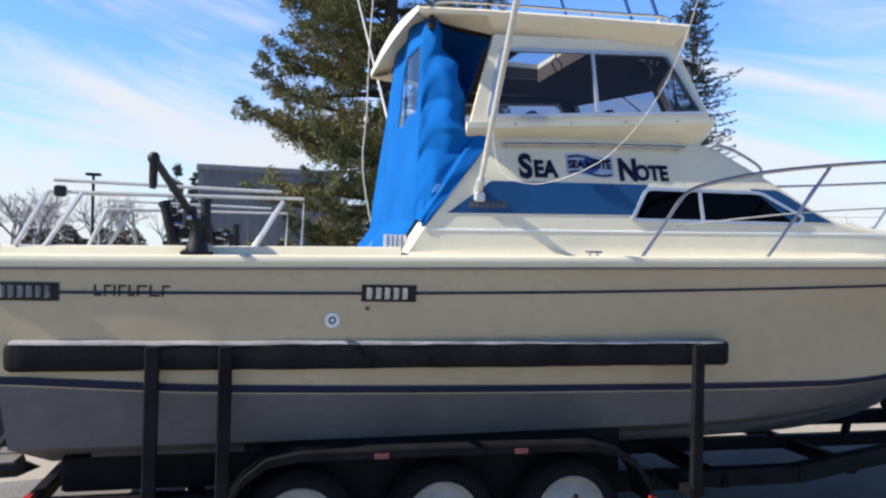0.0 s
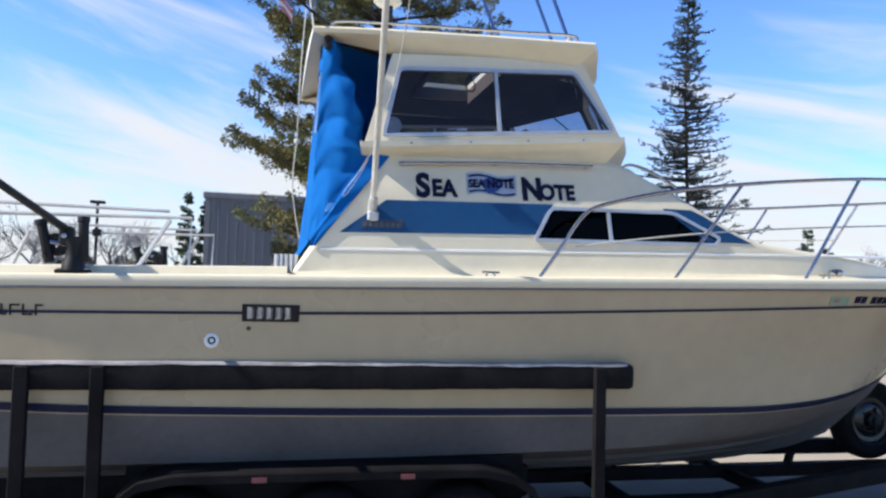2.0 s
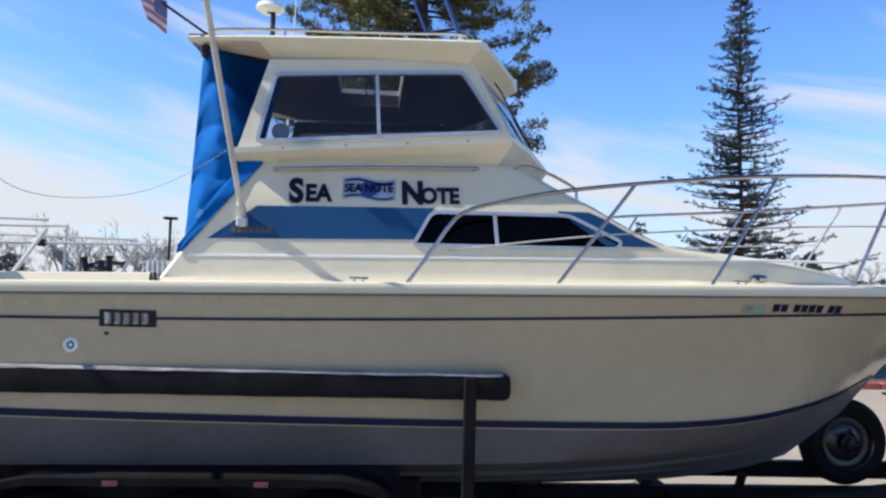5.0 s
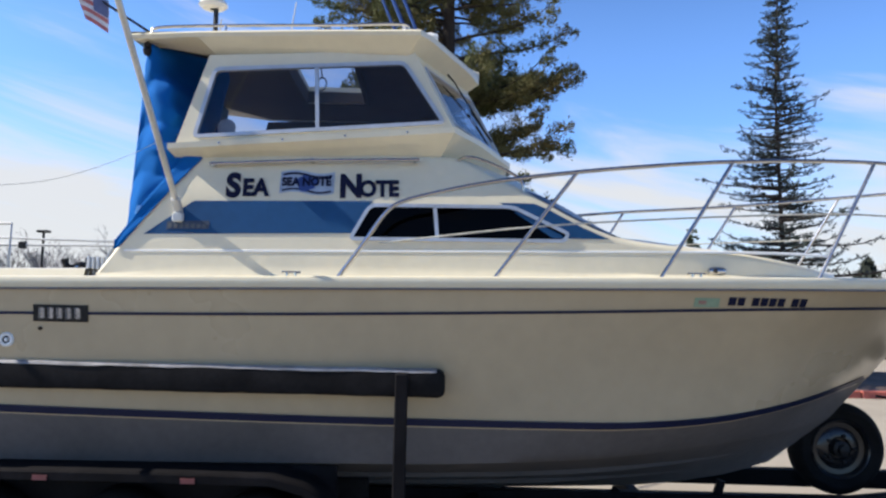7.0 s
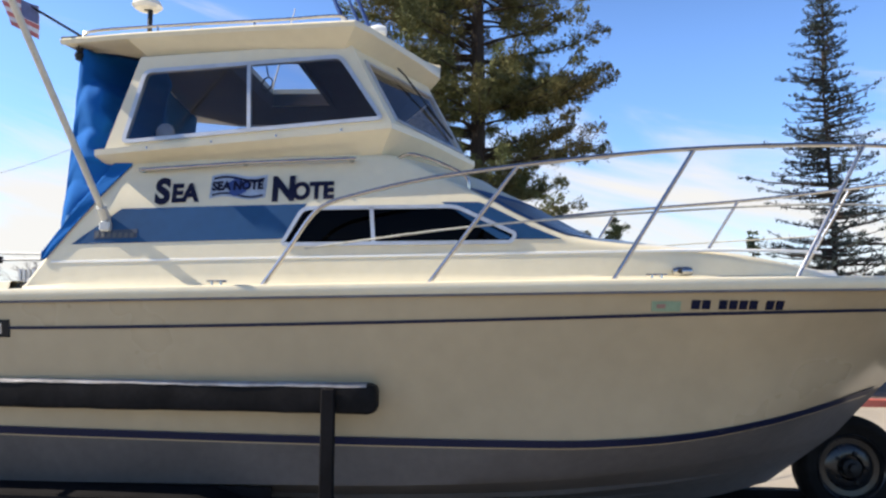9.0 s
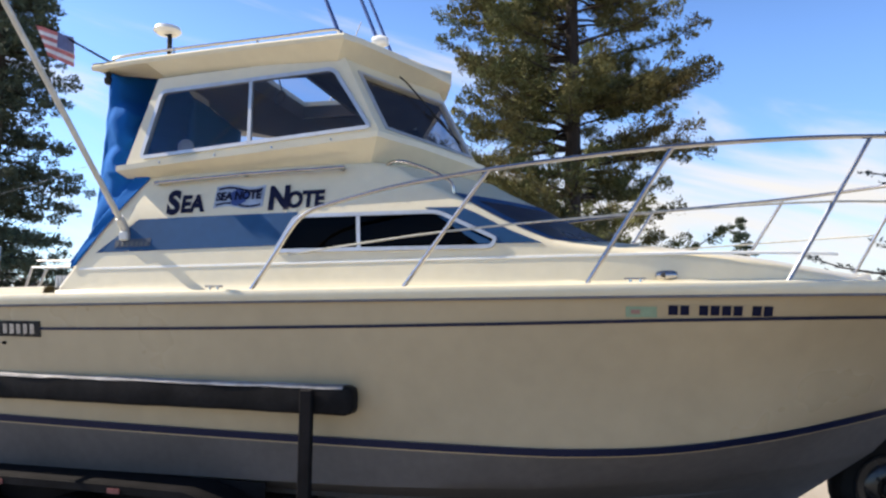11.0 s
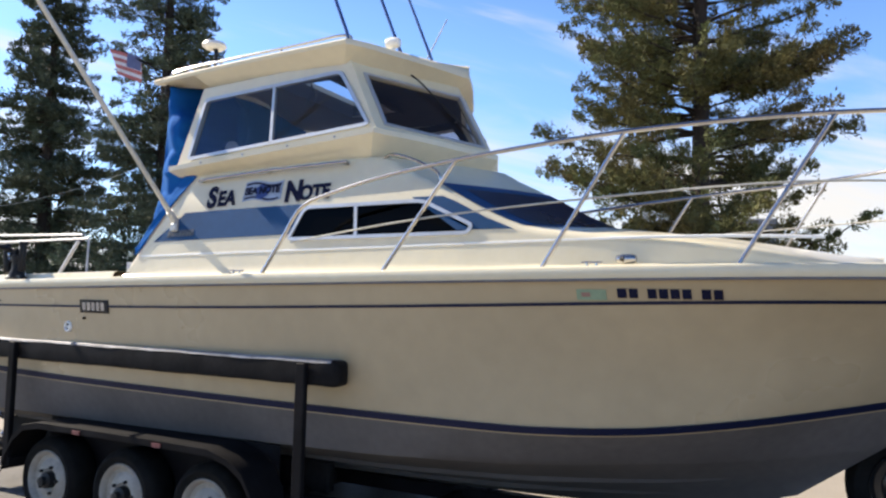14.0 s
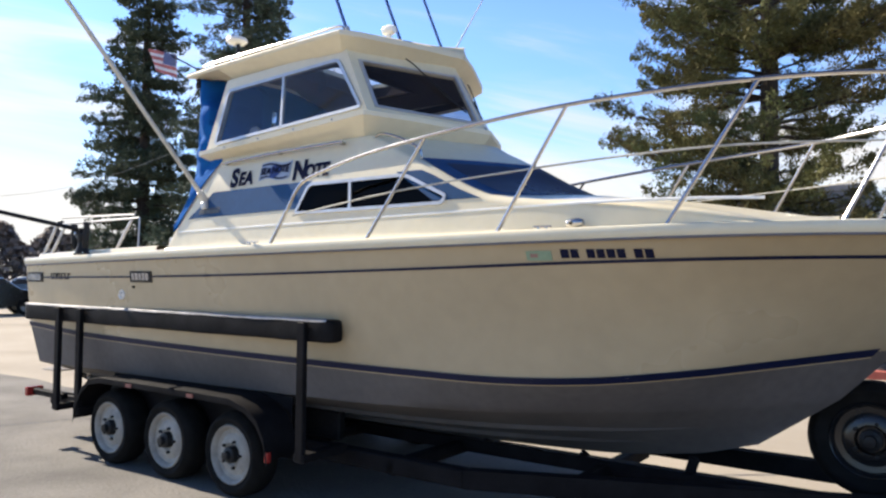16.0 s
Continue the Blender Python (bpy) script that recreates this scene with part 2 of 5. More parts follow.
# ---- mesh helpers ----
class Mesh:
    """Collects vertices and faces of one mesh."""

    def __init__(self):
        self.v, self.f = [], []

    def grid(self, rows, close=False, flip=False):
        k, n = len(self.v), len(rows[0])
        for r in rows:
            self.v += [tuple(p) for p in r]
        for i in range(len(rows) - 1):
            for j in range(n if close else n - 1):
                a, b = k + i * n + j, k + i * n + (j + 1) % n
                q = (a, b, b + n, a + n)
                self.f.append(q[::-1] if flip else q)
        return self

    def poly(self, pts):
        k = len(self.v)
        self.v += [tuple(p) for p in pts]
        self.f.append(tuple(range(k, k + len(pts))))
        return self

    def prism(self, a, b):
        """A solid between two outlines of equal count."""
        k, n = len(self.v), len(a)
        self.v += [tuple(p) for p in a] + [tuple(p) for p in b]
        self.f += [tuple(range(k, k + n)), tuple(range(k + 2 * n - 1, k + n - 1, -1))]
        self.f += [(k + i, k + n + i, k + n + (i + 1) % n, k + (i + 1) % n) for i in range(n)]
        return self

    def ring(self, o0, i0, o1, i1):
        """A frame between outer and inner loops, front (0) and back (1)."""
        self.grid([o0, i0, i1, o1, o0], close=True)
        return self

    def box(self, x0, x1, y0, y1, z0, z1, c=0.0):
        c = min(c, 0.49 * min(abs(x1 - x0), abs(y1 - y0), abs(z1 - z0)))
        if not c:
            return self.prism([(x0, y0, z0), (x1, y0, z0), (x1, y1, z0), (x0, y1, z0)], [(x0, y0, z1), (x1, y0, z1), (x1, y1, z1), (x0, y1, z1)])
        def loop(d, z):
            e = d + c
            return [(x0 + e, y0 + d, z), (x1 - e, y0 + d, z), (x1 - d, y0 + e, z), (x1 - d, y1 - e, z), (x1 - e, y1 - d, z), (x0 + e, y1 - d, z), (x0 + d, y1 - e, z), (x0 + d, y0 + e, z)]
        rows = [loop(c, z0), loop(0, z0 + c), loop(0, z1 - c), loop(c, z1)]
        self.grid(rows, close=True)
        self.poly(rows[0][::-1])
        self.poly(rows[-1])
        return self

    def tube(self, pts, r, n=8, cap=True):
        pts = [Vector(p) for p in pts]
        rs = r if isinstance(r, (list, tuple)) else [r] * len(pts)
        rows, up = [], None
        for i, p in enumerate(pts):
            d = (pts[min(i + 1, len(pts) - 1)] - pts[max(i - 1, 0)]).normalized()
            if up is None:
                up = Vector((0, 0, 1)) if abs(d.z) < 0.9 else Vector((1, 0, 0))
            s = d.cross(up).normalized()
            up = s.cross(d).normalized()
            rows.append([p + (s * math.cos(a) + up * math.sin(a)) * rs[i] for a in [2 * math.pi * k / n for k in range(n)]])
        self.grid(rows, close=True)
        if cap:
            self.poly(rows[0][::-1])
            self.poly(rows[-1])
        return self

    def lathe(self, profile, centre, axis="y", n=28):
        """profile: (radius, along) pairs turned round an axis through centre."""
        rows = []
        for r, a in profile:
            row = []
            for k in range(n):
                c, s = r * math.cos(2 * math.pi * k / n), r * math.sin(2 * math.pi * k / n)
                d = {"y": (c, a, s), "z": (c, s, a), "x": (a, c, s)}[axis]
                row.append(tuple(centre[i] + d[i] for i in range(3)))
            rows.append(row)
        return self.grid(rows, close=True)

    def cut(self, test):
        """Takes the faces whose centre passes the test out into a mesh of their own."""
        o, keep = Mesh(), []
        o.v = list(self.v)
        for f in self.f:
            c = [sum(self.v[i][k] for i in f) / len(f) for k in range(3)]
            (o.f if test(*c) else keep).append(f)
        self.f = keep
        return o

    def mirror(self, yc):
        k = len(self.v)
        self.v += [(x, 2 * yc - y, z) for x, y, z in self.v]
        self.f += [tuple(k + i for i in f[::-1]) for f in self.f]
        return self


def world_of(ob):
    return ob.matrix_basis if ob.parent is None else world_of(ob.parent) @ ob.matrix_parent_inverse @ ob.matrix_basis


def part(name, m, material, parent=None, label="", smooth=False, sharp=35):
    me = bpy.data.meshes.new(name)
    me.from_pydata(m.v, [], m.f)
    me.materials.append(material)
    b = bmesh.new()
    b.from_mesh(me)
    if len(b.verts) < 20000:
        bmesh.ops.remove_doubles(b, verts=b.verts, dist=0.0002)
        bmesh.ops.recalc_face_normals(b, faces=b.faces)
    b.to_mesh(me)
    b.free()
    if smooth:
        me.polygons.foreach_set("use_smooth", [True] * len(me.polygons))
        me.set_sharp_from_angle(angle=radians(sharp))
    ob = new(name, me)
    if parent is not None:
        ob.parent = parent
        ob.matrix_parent_inverse = world_of(parent).inverted()
    if label:
        ob["label"] = label
    return ob


def pair(name, m, material, parent, label="", smooth=False, sharp=35):
    """A part and its mirror image on the other side of the boat."""
    a = part(name, m, material, parent, label, smooth, sharp)
    o = Mesh()
    o.v = [(x, 2 * YC - y, z) for x, y, z in m.v]
    o.f = [tuple(f[::-1]) for f in m.f]
    return a, part(name, o, material, parent, label, smooth, sharp)


def thing(name, at, label, category, group="", kind=""):
    ob = new(name)
    ob.empty_display_size = 0.2
    ob.matrix_basis = Matrix.Translation(at)
    return tagged(ob, label, category, group, kind)


def smooth_line(xs, ys):
    """A smooth curve through a few stations."""
    xs, ys = np.array(xs, float), np.array(ys, float)
    d = np.diff(ys) / np.diff(xs)
    s = np.empty(len(xs))
    s[0], s[-1] = d[0], d[-1]
    for i in range(1, len(xs) - 1):
        s[i] = 0 if d[i - 1] * d[i] <= 0 else 2 * d[i - 1] * d[i] / (d[i - 1] + d[i])
    def at(x):
        i = int(np.clip(np.searchsorted(xs, x) - 1, 0, len(xs) - 2))
        h = xs[i + 1] - xs[i]
        u = min(max((x - xs[i]) / h, 0), 1)
        return float((2 * u**3 - 3 * u**2 + 1) * ys[i] + (u**3 - 2 * u**2 + u) * h * s[i] + (-2 * u**3 + 3 * u**2) * ys[i + 1] + (u**3 - u**2) * h * s[i + 1])
    return at


def round_poly(pts, r, n=5):
    """A 2D outline with rounded corners."""
    out, k = [], len(pts)
    for i in range(k):
        p, a, b = Vector(pts[i]), Vector(pts[i - 1]), Vector(pts[(i + 1) % k])
        da, db = (a - p).normalized(), (b - p).normalized()
        t = min(r, 0.45 * (a - p).length, 0.45 * (b - p).length)
        p0, p1 = p + da * t, p + db * t
        for j in range(n + 1):
            u = j / n
            out.append(tuple(p0 * (1 - u) ** 2 + p * 2 * u * (1 - u) + p1 * u**2))
    return out


def inset(pts, d):
    """The 2D outline moved inwards by d."""
    k, out = len(pts), []
    area = sum(pts[i - 1][0] * pts[i][1] - pts[i][0] * pts[i - 1][1] for i in range(k))
    sgn = 1 if area > 0 else -1
    for i in range(k):
        p, a, b = Vector(pts[i]), Vector(pts[i - 1]), Vector(pts[(i + 1) % k])
        e0, e1 = (p - a).normalized(), (b - p).normalized()
        n0, n1 = Vector((-e0.y, e0.x)) * sgn, Vector((-e1.y, e1.x)) * sgn
        q = (n0 + n1)
        out.append(tuple(p + q * (d / max(0.3, 1 + n0.dot(n1)))))
    return out


# ---- ground ----
g = Mesh()
R0 = [0, 6, 14, 30, 70, 180, 500, 1500, 4000]
g.grid([[(4 + r * math.cos(a), 2 + r * math.sin(a), 0.0) for a in [2 * math.pi * k / 64 for k in range(64)]] for r in R0[1:]], close=True)
g.poly([(4 + 6 * math.cos(2 * math.pi * k / 64), 2 + 6 * math.sin(2 * math.pi * k / 64), 0.0) for k in range(64)])
ground = tagged(part("ground", g, PAVING), "pale worn paving of a boat yard parking lot", "ground", kind="structure")
rng = np.random.default_rng(3)
edge = [(x, 2.45 + 0.10 * math.sin(0.7 * x) + 0.05 * math.sin(2.9 * x + 1), 0.005) for x in np.linspace(-14, 22, 145)]
lane = Mesh().poly([(22, -1.9, 0.005), *edge[::-1], (-14, -1.9, 0.005)][::-1])
tagged(part("asphalt_lane", lane, ASPHALT), "lane of older dark grey patched asphalt under the boat", "asphalt", kind="structure")
TAR = mat("crack_sealer", (0.03, 0.029, 0.028), 0.6, var=0.2, scale=12)
for x0, y0, ang, n in ((-2.6, 0.6, -28, 26), (0.2, -1.1, 8, 22), (-1.0, -0.2, 75, 16)):
    p, a, line = Vector((x0, y0, 0.007)), radians(ang), []
    for k in range(n):
        w = 0.012 * math.sin(math.pi * (k + 0.5) / n) + 0.004
        nx = Vector((-math.sin(a), math.cos(a), 0)) * w * rng.uniform(0.6, 1.4)
        line.append([tuple(p - nx), tuple(p + nx)])
        p = p + Vector((math.cos(a), math.sin(a), 0)) * 0.13
        a += rng.normal(0, 0.28)
    tagged(part("pavement_crack", Mesh().grid(line), TAR), "dark crack across the worn asphalt", "crack", kind="structure")

# ---- boat: lines ----

sheer_h = smooth_line([0, 1, 2, 3, 4, 5, 5.6, 6.2, 6.7, 7.1, 7.45, 7.7, 7.88, 7.95], [1.06, 1.14, 1.2, 1.24, 1.26, 1.265, 1.26, 1.22, 1.12, 0.95, 0.70, 0.42, 0.17, 0.0])
stripe_h = smooth_line([0, 1, 2, 3, 4, 5, 5.5, 6, 6.4, 6.8, 7.1, 7.36], [1.03, 1.075, 1.092, 1.082, 1.064, 1.04, 0.98, 0.86, 0.69, 0.44, 0.2, 0.0])
stripe_z = smooth_line([0, 1, 2, 3, 4, 4.7, 5.2, 5.5, 5.8, 6.3, 6.84, 7.15, 7.36], [1.158, 1.102, 1.078, 1.060, 1.046, 1.040, 1.038, 1.046, 1.063, 1.120, 1.200, 1.245, 1.275])
pin_z = smooth_line([0, 1, 2, 3, 4, 5, 6, 7, 7.95], [1.612, 1.622, 1.634, 1.652, 1.678, 1.709, 1.744, 1.771, 1.79])
chine_h = smooth_line([0, 2, 4, 5, 5.8, 6.4, 6.8, 7.05], [0.95, 0.98, 0.97, 0.86, 0.62, 0.36, 0.15, 0.0])
chine_z = smooth_line([0, 2, 4, 5, 6, 6.6, 7.05], [0.77, 0.77, 0.78, 0.80, 0.85, 0.9, 0.96])
keel_z = smooth_line([0, 4, 5.5, 6.2, 6.6], [0.45, 0.42, 0.45, 0.53, 0.64])


def sheer_z(x):
    return 1.75 + 0.0207 * x


def deck_z(x):
    return sheer_z(x) + 0.055


US = [1 - (1 - i / 60) ** 1.25 for i in range(61)]


def hull_line(u, a, off=0.0):
    """a: 0 sheer, 1 waterline stripe, 2 chine, 3 keel; starboard side."""
    ends = (7.95, 7.36, 7.05, 6.6)
    i = min(int(a), 2)
    w = a - i
    def pt(j):
        x = u * ends[j]
        h = (sheer_h, stripe_h, chine_h, lambda q: 0.0)[j](x)
        z = (sheer_z, stripe_z, chine_z, keel_z)[j](x)
        return Vector((x, h, z))
    p, q = pt(i), pt(i + 1)
    r = p.lerp(q, w)
    if i == 0:
        r.y -= 0.10 * math.sin(math.pi * w) * min(1, max(0, (u - 0.55) / 0.3)) * min(1.0, r.y)
    lean = -0.10 * max(0.0, 1 - u / 0.05) * max(0.0, min(1.0, (r.z - 0.75) / 0.9))
    return Vector((r.x + lean, YC - r.y - off, r.z))


boat = thing("motor_boat", (3.5, YC, 0.45), "cream sport fishing motor boat with blue band resting on a trailer", "boat")

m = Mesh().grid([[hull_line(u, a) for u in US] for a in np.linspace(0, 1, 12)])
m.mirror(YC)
hull = part("hull", m, SHADED_GELCOAT, boat, "cream gelcoat hull topsides", smooth=True)
m = Mesh().grid([[hull_line(u, a) for u in US] for a in list(np.linspace(1, 2, 6)) + [2.02] + list(np.linspace(2.15, 3, 5))])
m.mirror(YC)
part("hull_bottom", m, BOTTOM, boat, "grey bottom paint", smooth=True)
for a0, uu in ((2.36, 0.93), (2.66, 0.9)):
    rows = []
    for u in [0.05 + (uu - 0.05) * i / 40 for i in range(41)]:
        p, q = hull_line(u, a0), hull_line(u, a0 + 0.035)
        tip = min(1.0, (uu - u) * 6)
        rows.append([tuple(p), (q.x, q.y - 0.012 * tip, q.z - 0.022 * tip), tuple(hull_line(u, a0 + 0.06))])
    pair("spray_strake", Mesh().grid(rows), BOTTOM, boat)
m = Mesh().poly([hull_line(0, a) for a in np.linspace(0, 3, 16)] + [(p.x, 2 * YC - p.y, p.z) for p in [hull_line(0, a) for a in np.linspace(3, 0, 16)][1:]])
part("transom", m, SHADED_GELCOAT, boat)


def hull_band(zf, half, off, side=1, u0=0.0, u1=1.0):
    """A thin band lying on the topsides along a height zf(x)."""
    rows = [[], []]
    for u in [u0 + (u1 - u0) * (1 - (1 - i / 70) ** 1.3) for i in range(71)]:
        for k, dz in ((0, half), (1, -half)):
            lo, hi = 0.0, 1.999
            for _ in range(22):
                mid = (lo + hi) / 2
                p = hull_line(u, mid)
                if p.z > zf(p.x) + dz:
                    lo = mid
                else:
                    hi = mid
            p = hull_line(u, lo, off)
            rows[k].append(p if side > 0 else (p.x, 2 * YC - p.y, p.z))
    return rows


stripe_zero = lambda x: stripe_z(min(x, 7.36)) + 0.002
for side, zf, half, mt, nm, u1 in ((1, lambda x: stripe_zero(x) - 0.007, 0.0215, NAVY, "waterline_stripe", 0.985), (-1, lambda x: stripe_zero(x) - 0.007, 0.0215, NAVY, "waterline_stripe", 0.985),
                                  (1, lambda x: stripe_zero(x) - 0.031, 0.006, SHADED_GELCOAT, "boot_line", 0.985),
                                  (1, pin_z, 0.008, NAVY, "pinstripe", 0.99), (-1, pin_z, 0.008, NAVY, "pinstripe", 0.99)):
    rows = hull_band(zf, half, 0.011 if half > 0.012 else 0.007, side, 0.0, u1)
    back = hull_band(zf, half, -0.01, side, 0.0, u1)
    part(nm, Mesh().grid([rows[0], rows[1], back[1], back[0], rows[0]]), mt, boat)

# rub rail and deck
m = Mesh()
prof = [(-0.03, -0.012), (0.012, -0.012), (0.022, 0.0), (0.026, 0.036), (0.020, 0.050), (0.006, 0.056), (-0.02, 0.058), (-0.05, 0.059)]
def rail_sweep(pf):
    q = Mesh()
    q.grid([[(x - 0.10 * max(0.0, 1 - x / 0.35), YC - max(0.0, sheer_h(x) + o), sheer_z(x) + dz) for o, dz in pf] for x in [7.95 * u for u in US]])
    return q


pair("rub_rail", rail_sweep(prof), GELCOAT, boat, "cream gunwale edge", smooth=True)
pair("rub_strake", rail_sweep([(0.0, -0.022), (0.016, -0.022), (0.020, -0.016), (0.016, -0.009), (0.0, -0.009)]), mat("grey_strake", (0.16, 0.15, 0.16), 0.5, var=0.15), boat, "thin grey rubber strake")
m = Mesh()
DX = [2.05 + (7.94 - 2.05) * i / 40 for i in range(41)]
m.grid([[(x, YC + s * max(0.005, sheer_h(x) - 0.02), deck_z(x) + 0.03 * (1 - s * s) - 0.004) for s in np.linspace(-1, 1, 13)] for x in DX])
part("foredeck", m, GELCOAT, boat, smooth=True)
m = Mesh()
AX = [-0.07 + i * 0.1775 for i in range(13)]
side_prof = lambda x: [(sheer_h(x) - 0.02, deck_z(x) - 0.004), (sheer_h(x) - 0.10, deck_z(x) + 0.004), (sheer_h(x) - 0.115, deck_z(x) + 0.045), (sheer_h(x) - 0.14, deck_z(x) + 0.052), (sheer_h(x) - 0.30, deck_z(x) + 0.052), (sheer_h(x) - 0.31, 1.2)]
m.grid([[(x, YC - h, z) for h, z in side_prof(x)] for x in AX])
pair("cockpit_coaming", m, GELCOAT, boat, smooth=True)
m = Mesh().box(-0.07, 0.20, 0.5, 2.0, 1.1, 1.86, 0.02)
part("stern_coaming", m, GELCOAT, boat)
m = Mesh().box(0.2, 2.3, 0.42, 2.08, 1.14, 1.2)
part("cockpit_sole", m, GELCOAT, boat)

# ---- boat: lower cabin ----
nose = smooth_line([4.8, 5.4, 5.9, 6.3, 6.65, 6.9, 7.05], [0.0, 0.015, 0.06, 0.16, 0.34, 0.58, 0.85])


def side_y(x, z):
    return 0.215 + 0.12 * (z - 1.87) + 0.17 * max(0.0, z - 2.37) + (nose(x) if x > 4.8 else 0.0)


def S(x, z, off=0.0):
    return (x, side_y(x, z) - off, z)


cab_top = smooth_line([2.1, 4.22, 4.42, 4.62, 5.0, 5.25, 5.5, 6.2, 6.7, 7.05], [2.68, 2.655, 2.56, 2.46, 2.255, 2.16, 2.13, 2.07, 2.0, 1.95])
vee = smooth_line([2.0, 3.4, 4.2, 5.3, 6.4, 7.2], [0.0, 0.0, 0.42, 0.42, 0.10, 0.0])
m = Mesh()
rows = []
for x in sorted([2.1, 2.1001] + [2.1 + 0.1 * i for i in range(1, 50)] + [7.05]):
    z0 = deck_z(x) + 0.01
    zt = max(z0 + 0.01, cab_top(x))
    if x < 2.62:
        zt = min(zt, 1.88 + (x - 2.1) * 1.52)
    zt = max(zt, z0 + 0.01)
    y0, yt = side_y(x, z0), side_y(x, zt - 0.03)
    crown = 0.07 if x > 5.2 else 0.03
    row = [(x, y0 - 0.03, z0 - 0.02), (x, y0, z0 + 0.015)]
    row += [(x, side_y(x, z0 + (zt - 0.035 - z0) * k / 12), z0 + (zt - 0.035 - z0) * k / 12) for k in range(1, 13)]
    row += [(x, yt + 0.008, zt - 0.014), (x, yt + 0.028, zt)]
    for k in range(1, 6):
        f = k / 5
        row.append((x + vee(x) * f, yt + 0.028 + (YC - yt - 0.028) * f, zt + crown * math.sin(f * math.pi / 2)))
    rows.append(row)
m.grid(rows)
m.poly([rows[0][i] for i in range(len(rows[0]))][::-1])
m.mirror(YC)
part("cabin", m, GELCOAT, boat, "cream moulded cabin trunk", smooth=True, sharp=40)

# crease along the cabin side
m = Mesh()
m.grid([[S(x, 2.012 + 0.022 * (x - 2.3) + dz, o) for dz, o in ((-0.006, -0.01), (-0.006, 0.004), (0.006, 0.004), (0.012, -0.01))] for x in [2.25 + 0.15 * i for i in range(31)]])
part("side_crease", m, WHITE, boat, smooth=True)


def side_patch(pts, off0, off1, f=S):
    return Mesh().prism([f(x, z, off1) for x, z in pts], [f(x, z, off0) for x, z in pts])


# blue band on both sides
for pts in ([(2.36, 2.115), (3.62, 2.15), (3.72, 2.352), (2.64, 2.325)],
            [(4.50, 2.362), (4.71, 2.362), (4.80, 2.325), (5.0, 2.222), (5.17, 2.152), (4.82, 2.15)]):
    n0, pts2 = len(pts), []
    for i in range(n0):
        a, b = Vector(pts[i]), Vector(pts[(i + 1) % n0])
        pts2 += [tuple(a.lerp(b, k / 4)) for k in range(4)]
    q = side_patch(pts2, -0.004, 0.004)
    pair("blue_band", q, BLUE, boat, "faded blue painted band")

LOWWIN = round_poly([(3.575, 2.105), (3.70, 2.337), (4.58, 2.348), (4.93, 2.185), (4.90, 2.122)], 0.05)


def add_window(outline, f, wide, name, label, mull=None, glassmat=TINT, deep=0.02):
    """A framed pane on the surface f(x, z, off), on both sides of the boat."""
    for side in (1, -1):
        fx = f if side > 0 else (lambda x, z, o=0.0: (f(x, z, o)[0], 2 * YC - f(x, z, o)[1], f(x, z, o)[2]))
        inner = inset(outline, wide)
        m = Mesh().ring([fx(x, z, 0.014) for x, z in outline], [fx(x, z, 0.014) for x, z in inner], [fx(x, z, -deep) for x, z in outline], [fx(x, z, -deep) for x, z in inner])
        fr = part(name, m, ALU, boat, label, smooth=True)
        pane = part("pane", Mesh().poly([fx(x, z, 0.004) for x, z in inset(outline, wide * 0.8)]), glassmat, fr, "dark tinted glass")
        pane.visible_shadow = False
        if mull:
            (xa, za), (xb, zb) = mull
            m = Mesh().prism([fx(xa - 0.011, za, 0.014), fx(xa + 0.011, za, 0.014), fx(xb + 0.011, zb, 0.014), fx(xb - 0.011, zb, 0.014)],
                             [fx(xa - 0.011, za, -0.01), fx(xa + 0.011, za, -0.01), fx(xb + 0.011, zb, -0.01), fx(xb - 0.011, zb, -0.01)])
            part("mullion", m, ALU, fr)


add_window(LOWWIN, S, 0.022, "cabin_window", "black tinted cabin window in a white frame", ((4.12, 2.12), (4.10, 2.335)), SMOKE)
# flat dark sheet behind the panes stands in for the unlit cabin inside
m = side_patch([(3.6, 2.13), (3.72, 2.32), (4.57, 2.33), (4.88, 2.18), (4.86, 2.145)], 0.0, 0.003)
pair("dark_cabin_sheet", m, DARK, boat)

# front slope: dark raked window of the cabin
def front(s, w, off=0.0):
    """s: 0 at the top edge to 1 at the foredeck; w: -1 starboard to 1 port."""
    x = 4.42 + (5.22 - 4.42) * s
    zt = cab_top(x)
    yt = side_y(x, zt - 0.03) + 0.028
    f = 1 - abs(w)
    y = YC + (YC - yt) * w
    return (x + vee(x) * f, y, zt + 0.03 * math.sin(f * math.pi / 2) + off)


m = Mesh().grid([[front(s, w, 0.008) for w in np.linspace(-0.84, 0.84, 21)] for s in np.linspace(0.36, 0.93, 12)])
part("front_window", m, mat("dark_blue_glass", (0.006, 0.010, 0.036), 0.3, var=0.1, scale=2, spec=0.12), boat, "dark blue raked cabin windscreen", smooth=True)
m = Mesh().grid([[front(s, w, 0.006) for w in np.linspace(-0.97, 0.97, 21)] for s in np.linspace(0.27, 0.985, 12)])
part("front_blue_band", m, BLUE, boat, smooth=True)

# ---- boat: upper house ----
def U(x, z, off=0.0):
    return (x, 0.30 + 0.12 * (z - 2.75) - off, z)


def sill(x):
    return 2.668 + 0.088 * (x - 2.5)


def house_top(x):
    return 3.235 + 0.05 * (x - 2.75)


# starboard wall outline: aft bottom, front bottom, front top, aft top
OUT4 = [(2.50, sill(2.5)), (4.21, sill(4.21)), (3.945, house_top(3.945) + 0.04), (2.665, house_top(2.665) + 0.03)]
WIN4 = [(2.61, 2.722), (4.135, 2.862), (3.885, 3.245), (2.71, 3.168)]


